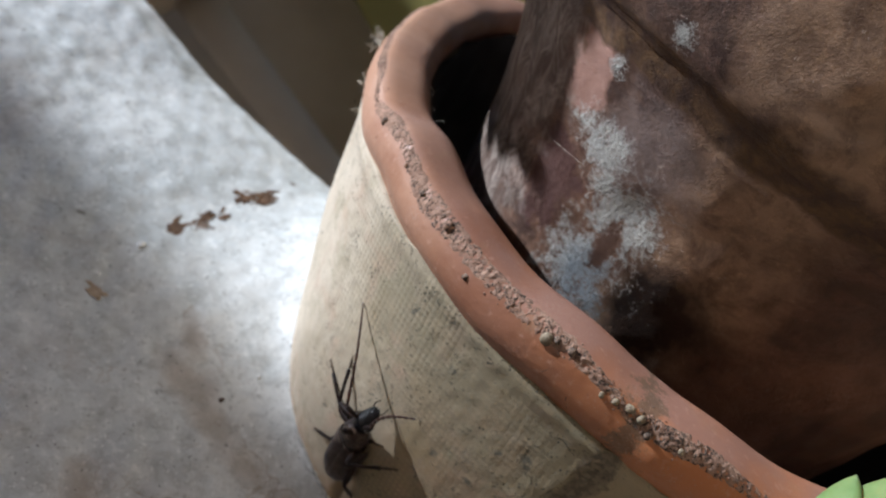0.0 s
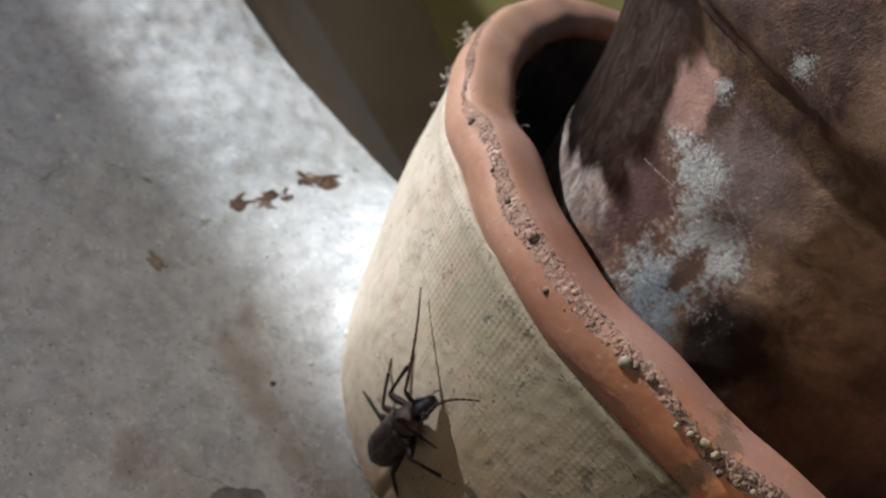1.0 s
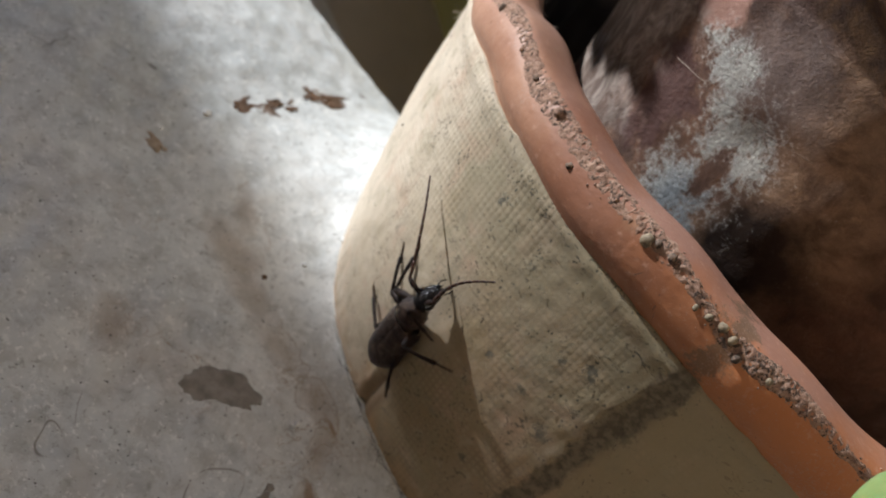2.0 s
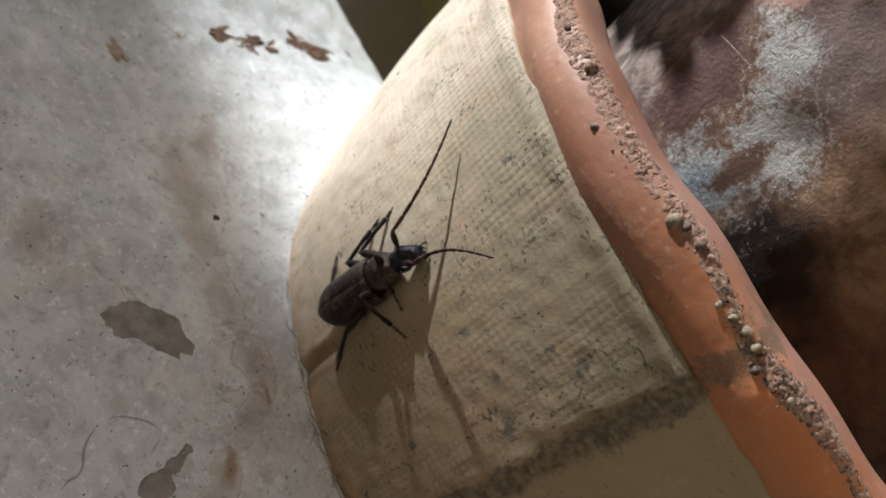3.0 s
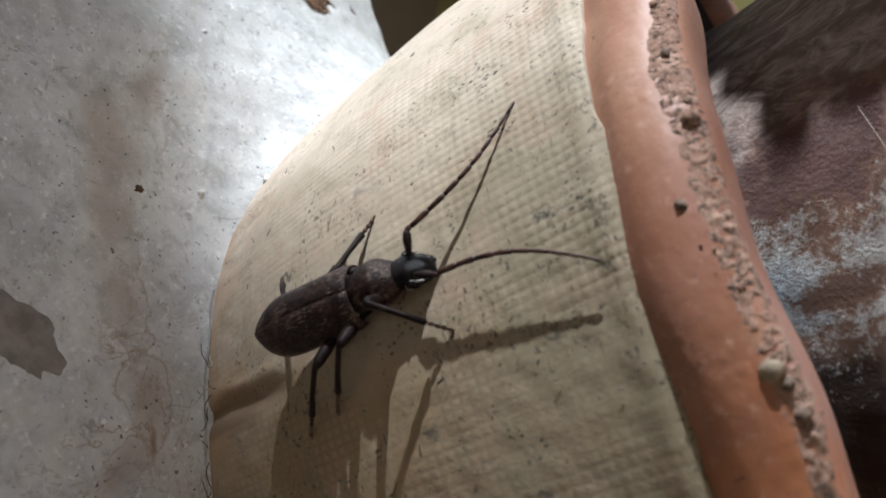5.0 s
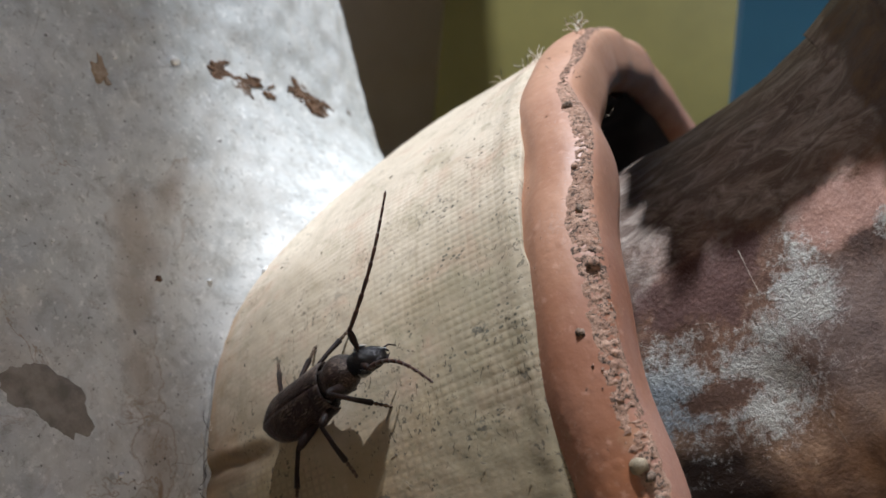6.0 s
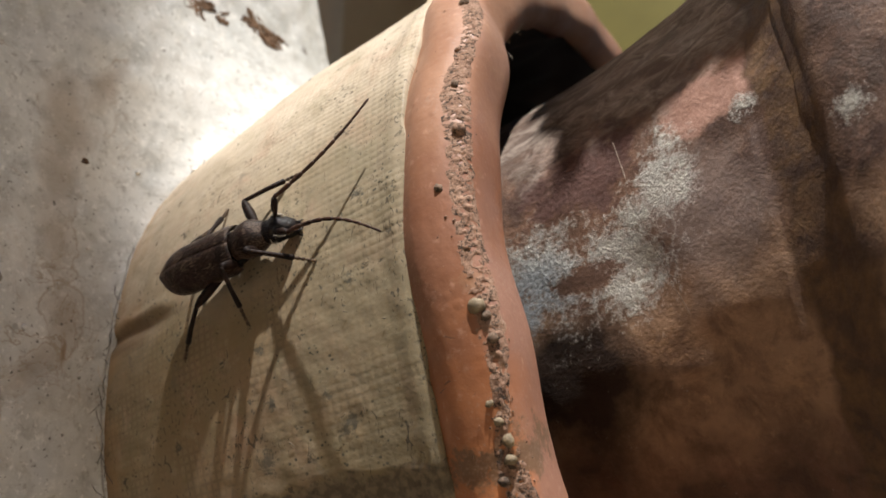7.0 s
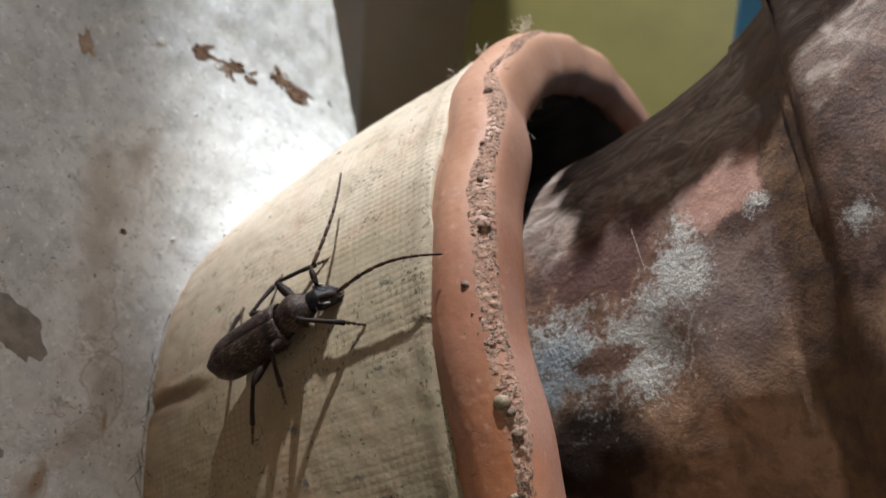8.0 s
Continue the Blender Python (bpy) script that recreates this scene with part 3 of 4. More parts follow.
        bm.faces.new((low[n], low[k], high[k], high[n]))
    thing = tagged(new("blue_panel"), "blue plastic panel behind the pipe, with an unseen sheet added for shade", "awning")
    part("shade_sheet", bm, BLUE, thing).data.shade_flat()
    bm = bmesh.new()
    bmesh.ops.create_cube(bm, size=1.0, matrix=Matrix.LocRotScale((0.1225, 0.370, 0.285), None, (0.195, 0.012, 0.570)))
    part("back_sheet", bm, BLUE, thing).data.shade_flat()


blue_panel()
# an unseen board added overhead, whose edge keeps most of the grey panel in shade
SHADE_EDGE = Vector((-0.0900, 0.1788, 0.45)) + SUN_FROM * (1.15 / SUN_FROM.z)
blocker = backdrop_board("shade_board", -1.1, 0.0, 0.0, -0.01, 0.01, 3.2, BOARD, "unseen dark board added overhead to shade the panel", "roof")
blocker.matrix_world = pose(SHADE_EDGE.x, SHADE_EDGE.y, SHADE_EDGE.z, 0, 0, 32)


# ---- the grey panel ----
def panel_edge(b):
    return -0.0355 - 0.30 * (b - 0.066) - 1.6 * np.maximum(b - 0.066, 0) ** 2


def panel_height(a, b):
    """The height of the panel's face in the collar's space."""
    h = -0.0667 - (0.116 * (a - 0.0347) + 0.028 * (b - 0.0668)) / 0.993
    s = a - panel_edge(b)
    h = h - 0.0022 * (1 - ease(s, 0.0, 0.014)) ** 1.5
    r, f = np.hypot(a, b), np.arctan2(b, a)
    gap = r - girth(f) * 0.835
    crown = np.exp(-((f - radians(85)) / 0.75) ** 2)
    h = h + (0.0010 + 0.0070 * crown) * np.exp(-np.maximum(gap, 0) / (0.0045 + 0.006 * crown))
    return h + 0.0007 * ripple(a * 40, b * 40, 5)


def grey_panel():
    s = np.concatenate([np.linspace(0, 0.02, 30), np.linspace(0.021, 0.20, 190), np.linspace(0.205, 0.42, 30)])
    b = np.concatenate([np.linspace(-0.20, -0.06, 40), np.linspace(-0.059, 0.16, 230), np.linspace(0.163, 0.34, 40)])
    s, b = np.meshgrid(s, b, indexing="ij")
    a = panel_edge(b) + s
    h = panel_height(a, b) + 0.00012 * ripple(a * 400, b * 400, 8, 40, 0.5, 3)
    face = np.stack([a, b, h], -1)
    back = face.copy()
    back[..., 2] -= 0.003
    back[0, :, 0] += 0.0015
    lip = face[0] * 0.5 + back[0] * 0.5 + np.array([-0.0008, 0, 0])
    far = face[-1] * 0.5 + back[-1] * 0.5
    points = np.concatenate([back[::-1], lip[None], face, far[None], back[-1:]])
    thing = part("grey_panel", sheet("grey_panel", points), PANEL)
    thing.matrix_world = SPACE
    tagged(thing, "weathered grey painted metal panel with rust stains and tide marks", "panel")
    return thing


def blotch(name, a, b, size, turn, seed, material, parent, thick=0.00025, ragged=0.45, label=""):
    """A thin crust with a ragged outline that follows the panel's face."""
    bm = bmesh.new()
    rings, sides = 7, 56
    mid = bm.verts.new((a, b, float(panel_height(a, b)) + thick))
    last = None
    for k in range(1, rings + 1):
        q = k / rings
        ring = []
        for s in range(sides):
            f = 2 * math.pi * s / sides
            edge = 1 + ragged * (noise.noise(Vector((math.cos(f) * 1.5, math.sin(f) * 1.5, seed))) + 0.6 * noise.noise(Vector((math.cos(f) * 5, math.sin(f) * 5, seed + 9))))
            x, y = q * edge * size[0] * math.cos(f), q * edge * size[1] * math.sin(f)
            pa, pb = a + x * math.cos(turn) - y * math.sin(turn), b + x * math.sin(turn) + y * math.cos(turn)
            lift = thick * (1 - q ** 6) * (1 + 0.6 * noise.noise(Vector((pa * 900, pb * 900, seed)))) + (0.00006 if k < rings else -0.0003)
            ring.append(bm.verts.new((pa, pb, float(panel_height(np.float64(pa), np.float64(pb))) + lift)))
        for s in range(sides):
            if last:
                bm.faces.new((last[s], ring[s], ring[(s + 1) % sides], last[(s + 1) % sides]))
            else:
                bm.faces.new((mid, ring[s], ring[(s + 1) % sides]))
        last = ring
    bmesh.ops.recalc_face_normals(bm, faces=bm.faces)
    return part(name, bm, material, parent, label)


PANEL_THING = grey_panel()


# ---- the cloth-covered rubber collar ----
def weave_height(u, h):
    """Relief of the canvas in metres: plain weave, rubbed flat in places."""
    pitch = 0.00115
    x, y = (u - 0.06 * h) / pitch * math.pi, (h + 0.05 * u) / pitch * math.pi
    yarn = np.sqrt(np.abs(np.sin(x) * np.sin(y)))
    worn = ease(ripple(u * 75, h * 75, 11) + 0.6 * ripple(u * 300, h * 300, 12) + 14 * (h + 0.030), -1.1, 1.2) * 0.75 + 0.25
    return 0.000075 * yarn * worn


# the lip in section: height along the axis, and distance from the ring
RIM = np.array([(-0.0135, -0.0042), (-0.0115, -0.0026), (-0.0096, -0.0018), (-0.0086, -0.0010), (-0.0074, -0.0001), (-0.0058, 0.0005), (-0.0036, 0.0006), (-0.0016, 0.0001), (-0.0004, -0.0005), (0.0002, -0.0014), (0.0005, -0.0026),
                (0.0006, -0.0042), (0.0006, -0.0062), (0.0005, -0.0084), (0.0000, -0.0104), (-0.0010, -0.0118), (-0.0024, -0.0126), (-0.0042, -0.0129)])
RIM_H, RIM_R = (np.interp(np.linspace(0, 17, 200), np.arange(18), RIM[:, k]) for k in (0, 1))
for _ in range(30):
    RIM_H[1:-1], RIM_R[1:-1] = (np.convolve(v, (0.25, 0.5, 0.25), "valid") for v in (RIM_H, RIM_R))
RIM_ALONG = np.concatenate([[0], np.cumsum(np.hypot(np.diff(RIM_H), np.diff(RIM_R)))])
RIM_ALONG = RIM_ALONG - RIM_ALONG[84]


def rim_surface(s, f):
    """Radius and height of the lip, s metres over it from its crown line towards the mouth, at the angle f."""
    h, r = np.interp(s, RIM_ALONG, RIM_H), np.interp(s, RIM_ALONG, RIM_R)
    r = np.where(r < -0.001, -0.001 + (r + 0.001) * (1 - 0.12 * ease(f, radians(40), radians(85))), r)
    soft = 0.00025 * ripple(f * 5, h * 40, 31, 20, 0.5, 2) + 0.000008 * ripple(f * 160, h * 2000, 32, 40, 0.5, 2)
    step = 0.0004 * (1 - ease(f, radians(4.4), radians(6.8)))
    return girth(f) + r + soft + step, h + 0.0007 * np.sin(2 * f + 1.1) + 0.0004 * ripple(f * 9, f * 0, 33, 14, 0.5, 3)


def collar():
    thing = new("collar")
    thing.matrix_world = SPACE
    tagged(thing, "canvas-covered terracotta rubber collar with a dirty cut rim", "collar")
    # canvas
    f = np.concatenate([np.linspace(-32, 122, 1240), np.linspace(124, 326, 90)]) * math.pi / 180
    h = np.linspace(-0.0935, -0.0086, 420)
    H, F = np.meshgrid(h, f, indexing="ij")
    U = F * 0.080
    edge = 0.0007 * ripple(F * 9, F * 0, 21, 14, 0.6, 3) + 0.00009 * ripple(F * 50, F * 0, 22, 14, 0.6, 3)
    H = H + edge * ease(H, -0.03, -0.0086)
    R = girth(F) * waist(np.minimum(H, -0.008))
    R = R * (1 - 0.024 * np.exp(-((F - radians(68)) / radians(21)) ** 2) * ease(-H, 0.030, 0.052))
    R = R + weave_height(U, H) * (0.35 + 0.95 * ease(F, radians(8), radians(34)) * ease(H, -0.075, -0.022))
    R = R + 0.00030 * ripple(U * 70, H * 70, 13, 26, 0.5, 2.2) + 0.000022 * ripple(U * 900, H * 900, 14, 50, 0.5, 2.5)
    seam = radians(8.3) + 0.007 * ripple(H * 160, H * 0, 19, 12, 0.5, 2) + 0.003 * ripple(H * 900, H * 0, 23, 14, 0.5, 2)
    R = R + 0.00030 * ease(F, seam - radians(0.25), seam + radians(0.25)) * (1 - 0.6 * ease(F, seam, seam + radians(5)))
    lap = np.exp(-((F - radians(7.0) + 0.012 * ripple(H * 160, H * 0, 19, 12, 0.5, 2)) / radians(0.9)) ** 2)
    R = R + lap * (0.00005 * ripple(U * 900, H * 900, 20, 40, 0.6, 2) + 0.00006 * np.sin(H * 5200 + 2 * ripple(U * 300, H * 300, 24, 12)))
    # fold near the foot
    ridge = (F - radians(31.4)) * 0.068 + 0.10 * (H + 0.058)
    ridge = ridge + 0.0005 * ripple(H * 400, H * 0, 17, 12, 0.5, 2)
    R = R + (0.0004 + 0.00035 * ripple(U * 500, H * 500, 18, 16, 0.5, 2)) * np.exp(-(ridge / 0.0012) ** 2) * ease(-H, 0.047, 0.056) * (1 - ease(-H, 0.058, 0.067)) - 0.0009 * np.exp(-((ridge + 0.0021) / 0.0014) ** 2) * ease(-H, 0.047, 0.064)
    # the edge of the canvas curls on to the rubber
    R = R + 0.0004 * np.exp(-((H + 0.0105) / 0.0016) ** 2)
    points = np.stack([R * np.cos(F), R * np.sin(F), H], -1)
    inner = points[-1:].copy()
    inner[..., :2] *= 0.985
    points = np.concatenate([points, inner])
    uv = np.stack([U, H], -1)
    uv = np.concatenate([uv, uv[-1:]])
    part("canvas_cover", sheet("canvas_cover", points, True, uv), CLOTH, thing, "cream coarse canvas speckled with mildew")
    # rubber body with its rounded lip
    f = np.linspace(radians(-160), radians(200), 1100, endpoint=False)
    s = np.linspace(RIM_ALONG[0], RIM_ALONG[-1], 170)
    S, F = np.meshgrid(s, f, indexing="ij")
    R, H = rim_surface(S, F)
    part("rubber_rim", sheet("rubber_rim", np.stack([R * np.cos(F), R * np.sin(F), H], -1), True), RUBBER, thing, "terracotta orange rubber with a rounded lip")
    # the inside of the mouth, painted near-black in place of its deep shade
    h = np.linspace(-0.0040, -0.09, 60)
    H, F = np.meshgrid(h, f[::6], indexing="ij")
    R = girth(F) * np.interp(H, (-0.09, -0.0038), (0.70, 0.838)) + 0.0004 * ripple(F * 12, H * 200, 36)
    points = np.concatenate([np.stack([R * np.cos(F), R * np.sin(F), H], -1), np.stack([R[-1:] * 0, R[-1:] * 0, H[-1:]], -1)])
    part("lining", sheet("lining", points, True), LINING, thing, "inner wall painted near-black for the deep shade inside")
    # crust of soil lodged along the rim
    f = np.linspace(radians(-40), radians(150), 1500)
    w = np.linspace(-1, 1, 26)
    W, F = np.meshgrid(w, f, indexing="ij")
    width = (0.0024 - 0.0011 * (1 - ease(F, radians(6), radians(24)))) + 0.0005 * ripple(F * 14, F * 0, 41, 20, 0.5, 3) + 0.00012 * ripple(F * 90, F * 0, 42, 20, 0.5, 3)
    width = np.maximum(width, 0.0005) * (1 - 0.62 * ease(F, radians(28), radians(66)))
    S = 0.0006 + W * width + 0.00035 * ripple(F * 11, F * 0, 43, 20, 0.5, 3)
    rough = 0.00006 * ripple(F * 190, W * 2.4, 44, 60, 0.6, 3) + 0.00005 * ripple(F * 620, W * 9, 45, 60, 0.6, 3)
    pit = ease(ripple(F * 300, W * 4, 46, 60, 0.6, 3) + 0.8 * ripple(F * 40, W, 47, 30, 0.6, 3), 1.5, 2.0)
    lift = (0.00010 + np.maximum(rough, -0.0006) - 0.00030 * pit) * (1 - W ** 2) - 0.00012 * W ** 8
    R, H = rim_surface(S, F)
    part("soil_crust", sheet("soil_crust", np.stack([(R + lift * 0.8) * np.cos(F), (R + lift * 0.8) * np.sin(F), H + lift * 0.6], -1)), SOIL, thing, "crumbly pale soil lodged in the rim")
    return thing


COLLAR = collar()


# ---- the rust-brown pipe in the collar's mouth ----
def pipe():
    thing = new("pipe")
    thing.matrix_world = SPACE
    tagged(thing, "rust-brown corroded pipe with pale powdery bloom, set in the collar", "pipe")
    f = np.linspace(radians(-160), radians(200), 620, endpoint=False)

    def skin(h, scale, seed, name, label, soft):
        H, F = np.meshgrid(h, f, indexing="ij")
        U = F * 0.062
        K = np.interp(H, *rounded(*scale, soft))
        top = 0.03 * np.exp(-((F - radians(105)) / 0.9) ** 2)
        R = girth(F) * (K - top) + 0.0005 * ripple(U * 50, H * 50, seed, 26, 0.5, 2.5) + 0.00008 * ripple(U * 260, H * 200, seed + 1, 40) + 0.00002 * ripple(U * 1000, H * 1000, seed + 2, 50, 0.5, 2)
        R = R + 0.0048 * np.exp(-((F - radians(100)) / 0.75) ** 2) * (H > 0.0370)
        dent = np.exp(-(((F - radians(21)) / 0.10) ** 2 + ((H - 0.013) / 0.004) ** 2))
        R = R - 0.0012 * dent
        H = H + 0.0010 * ripple(F * 3, F * 0, seed + 4, 12, 0.6, 2) * (H > 0.03)
        return part(name, sheet(name, np.stack([R * np.cos(F), R * np.sin(F), H], -1), True, np.stack([U, H], -1)), RUST, thing, label)

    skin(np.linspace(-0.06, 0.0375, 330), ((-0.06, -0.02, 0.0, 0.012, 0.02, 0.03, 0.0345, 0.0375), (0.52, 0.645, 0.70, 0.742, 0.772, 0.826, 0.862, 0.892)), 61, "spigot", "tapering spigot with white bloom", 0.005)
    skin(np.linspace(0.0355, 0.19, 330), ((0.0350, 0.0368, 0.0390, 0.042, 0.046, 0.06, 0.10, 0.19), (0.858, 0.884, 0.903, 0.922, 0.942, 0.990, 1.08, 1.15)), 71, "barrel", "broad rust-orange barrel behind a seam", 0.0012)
    return thing


PIPE = pipe()


# ---- the beetle ----
def beetle():
    """A longhorn beetle, nose along x, resting height at z = 0; its limbs are posed by motions()."""
    thing = tagged(new("beetle"), "dark brown mottled longhorn beetle walking on the canvas", "beetle")
    made = {}
    part("abdomen", shape([(-0.0112, 0.0004, 0.0002, -0.0006), (-0.0108, 0.0020, 0.0006, -0.0011), (-0.008, 0.0029, 0.0008, -0.0017), (-0.004, 0.0029, 0.0008, -0.0020), (0.000, 0.0028, 0.0008, -0.0020), (0.0022, 0.0022, 0.0006, -0.0017), (0.0030, 0.0014, 0.0, -0.001)]), SKIN, thing)
    for side in (1, -1):
        bm = bmesh.new()
        xs = np.linspace(0, 1, 26)
        across = np.linspace(0, 1, 12)
        grid = []
        for u in xs:
            x = 0.0013 - 0.0128 * u
            w = 0.0036 * math.sqrt(1 - max(0, (u - 0.62) / 0.38) ** 2.4 * 0.90) * (0.90 + 0.10 * min(1, u / 0.08)) * (1.0 - 0.04 * math.sin(u * 3))
            top = 0.0025 * (0.80 + 0.2 * math.sin(min(1, u * 1.6) * math.pi / 2)) * (1 - max(0, (u - 0.55) / 0.45) ** 2.4 * 0.55)
            row = []
            for v in across:
                a = v * math.pi * 0.56
                row.append(bm.verts.new((x + 0.0003 * v, side * (-0.00003 + w * math.sin(a) / math.sin(min(a, math.pi / 2)) * min(1, math.sin(min(a, math.pi / 2))) if v else -0.00003), -0.0004 + (top + 0.0004) * math.cos(a))))
            grid.append(row)
        for r0, r1 in zip(grid, grid[1:]):
            for c in range(len(across) - 1):
                bm.faces.new((r0[c], r0[c + 1], r1[c + 1], r1[c]))
        bmesh.ops.recalc_face_normals(bm, faces=bm.faces)
        bmesh.ops.solidify(bm, geom=bm.faces[:], thickness=0.00018)
        part("wing_case", bm, SHELL, thing, "mottled brown wing case")
    thorax = part("thorax", shape([(0.0010, 0.0014, 0.0013, -0.0012), (0.0013, 0.0021, 0.0018, -0.0017), (0.0020, 0.0020, 0.0020, -0.0018), (0.0026, 0.0023, 0.0023, -0.0019), (0.0034, 0.0025, 0.0025, -0.0019), (0.0042, 0.0026, 0.0025, -0.0019), (0.0050, 0.0024, 0.0023, -0.0018), (0.0057, 0.0020, 0.0019, -0.0016), (0.0064, 0.0016, 0.0014, -0.0013), (0.0067, 0.0012, 0.0011, -0.001)]), SHELL, thing)
    part("collar_band", tube([(0.00105 - 0.0002 * math.cos(a), 0.00215 * math.sin(a), -0.0001 + 0.00200 * math.cos(a)) for a in np.linspace(-1.75, 1.75, 25)], [0.00012] * 25, 6), PALE_HAIR, thorax, "pale hairy hind margin")
    skull = shape([(0.0060, 0.0010, 0.0010, -0.0008), (0.0064, 0.0015, 0.0013, -0.0012), (0.0068, 0.0016, 0.0014, -0.0014), (0.0074, 0.0017, 0.0013, -0.0016), (0.0079, 0.0017, 0.0015, -0.0018), (0.0084, 0.0016, 0.0013, -0.0020), (0.0089, 0.0015, 0.0009, -0.0022), (0.0093, 0.0014, 0.0006, -0.0023), (0.0099, 0.0011, 0.0000, -0.0024), (0.0102, 0.0007, -0.0008, -0.0020)], 30)
    for v in skull.verts:
        v.co *= 1 + 0.10 * noise.noise(v.co * 1500) * (0.4 + abs(v.co.y) * 400) * 0.35 + 0.02 * noise.noise(v.co * 5000)
    head = part("head", skull, SKIN, thing, "shiny black head")
    for side in (1, -1):
        part("eye", lump((0.00062, 0.00042, 0.00085), 3 + side, 0.05, 3), SKIN, head).location = (0.0081, side * 0.00158, 0.0001)
        part("mandible", tube([(0.0097, side * 0.0006, -0.0013), (0.0104, side * 0.0006, -0.0017), (0.0107, side * 0.0001, -0.0020)], [0.0003, 0.00022, 0.00006], 8), SKIN, head)
        part("palp", tube([(0.0097, side * 0.0008, -0.0016), (0.0105, side * 0.0012, -0.0024), (0.0108, side * 0.0010, -0.0033)], [0.00012, 0.00011, 0.00009], 6), LIMB, head)
        part("brow", tube([(0.0081, side * 0.00145, 0.00095), (0.0087, side * 0.00160, 0.0005), (0.0092, side * 0.0015, -0.0001)], [0.00008, 0.00013, 0.00008], 6), PALE_HAIR, head, "pale brow line")
        part("cheek", tube([(0.0074, side * 0.00165, 0.0007), (0.0071, side * 0.00178, 0.0), (0.0074, side * 0.00175, -0.0007)], [0.00006, 0.00011, 0.00006], 6), PALE_HAIR, head, "pale line behind the eye")
        # the scape, and a whip of ten joints, gently bowed, each from the origin along x
        made["antenna", side] = part("antenna", tube([(0, 0, 0), (0.0005, 0, 0), (0.0014, 0, 0.00005), (0.0022, 0, 0), (0.0026, 0, 0)], [0.00022, 0.00032, 0.00046, 0.00040, 0.00022], 12), LIMB, thing, "thick dark red-brown antenna base")
        whip = made["whip", side] = part("antenna_whip", tube([(-0.0002, 0, 0), (0.0002, 0, 0), (0.0005, 0, 0), (0.0007, 0, 0)], [0.00015, 0.00030, 0.00028, 0.00016], 8), ANTENNA, thing, "long jointed dark red-brown antenna whip")
        at, lengths = 0.0006, (0.00225, 0.0021, 0.0020, 0.0019, 0.0018, 0.0017, 0.0016, 0.0015, 0.0018)

        def bow(x, s=side):
            q = min(x / WHIP, 1.0)
            return Vector((x, s * -0.0014 * math.sin(math.pi * q), 0.0006 * math.sin(math.pi * q)))

        for n, length in enumerate(lengths):
            r0, r1 = 0.00026 - 0.000016 * n, 0.00033 - 0.000020 * n
            part("antenna_joint", tube([bow(at), bow(at + 0.35 * length), bow(at + 0.82 * length), bow(at + 1.02 * length)], [r0, (r0 + r1) / 2, r1, r1 * (0.6 if n < 8 else 0.2)], 8), ANTENNA, whip)
            at += length
    for side in (1, -1):
        for n, (upper, lower) in enumerate(LEGS):
            thigh = part("femur", tube([(0, 0, 0), (0.12 * upper, 0, 0), (0.55 * upper, 0, 0.0002), (0.85 * upper, 0, 0.0001), (upper, 0, 0)], [0.00028, 0.00036, 0.00074 - 0.00004 * n, 0.00058, 0.00032], 10), LIMB, thing)
            foot = 0.30 * lower
            shin = [(0, 0, 0), (0.05 * lower, 0, 0), (0.40 * lower, 0, 0.0001), (0.68 * lower, 0, 0), (0.70 * lower, 0, 0)]
            bm = tube(shin, [0.00028, 0.00030, 0.00031, 0.00040, 0.00018], 8)
            toes = bmesh.new()
            for k in range(4):
                x = 0.70 * lower + foot * k / 4
                knob = tube([(x, 0, 0), (x + foot * 0.16, 0, 0), (x + foot * 0.235, 0, 0), (x + foot * 0.25, 0, 0)], [0.00012, 0.00027 - 0.00003 * (k == 3), 0.00022, 0.00010], 8)
                data = bpy.data.meshes.new("piece")
                knob.to_mesh(data)
                knob.free()
                toes.from_mesh(data)
                bpy.data.meshes.remove(data)
            for s in (1, -1):
                claw = tube([(lower - 0.0001, 0, 0), (lower + 0.0002, s * 0.0002, 0), (lower + 0.0004, s * 0.00034, -0.0001)], [0.00007, 0.00006, 0.00002], 6)
                data = bpy.data.meshes.new("piece")
                claw.to_mesh(data)
                claw.free()
                toes.from_mesh(data)
                bpy.data.meshes.remove(data)
            made["femur", side, n] = thigh
            made["tibia", side, n] = part("tibia", bm, LIMB, thing, "thin dark shin")
            part("foot", toes, TARSUS, made["tibia", side, n], "jointed brown foot with claws")
    return thing, made


LEGS = ((0.0056, 0.0088), (0.0054, 0.0084), (0.0060, 0.0090))
WHIP = 0.01725
BEETLE, MOVING = beetle()


# ---- stains, crusts and specks on the grey panel ----
for a, b, size, turn, seed in ((0.0085, 0.0890, (0.0034, 0.0012), 0.55, 1), (0.0030, 0.0872, (0.0036, 0.0008), 0.35, 2), (0.0052, 0.0862, (0.0022, 0.0006), 0.8, 3), (-0.0015, 0.0832, (0.0014, 0.0004), 0.6, 4),
                               (-0.0115, 0.0822, (0.0030, 0.0011), 0.7, 5), (-0.0158, 0.0790, (0.0034, 0.0009), 0.75, 6), (-0.0135, 0.0782, (0.0022, 0.0006), 0.5, 7), (-0.0255, 0.0753, (0.0008, 0.0005), 0.5, 8)):
    scatter = random.Random(seed)
    for n in range(18 if size[0] > 0.001 else 3):
        along, away, k = scatter.gauss(0, 0.5) * size[0], scatter.gauss(0, 0.8) * size[1], scatter.uniform(0.12, 0.55)
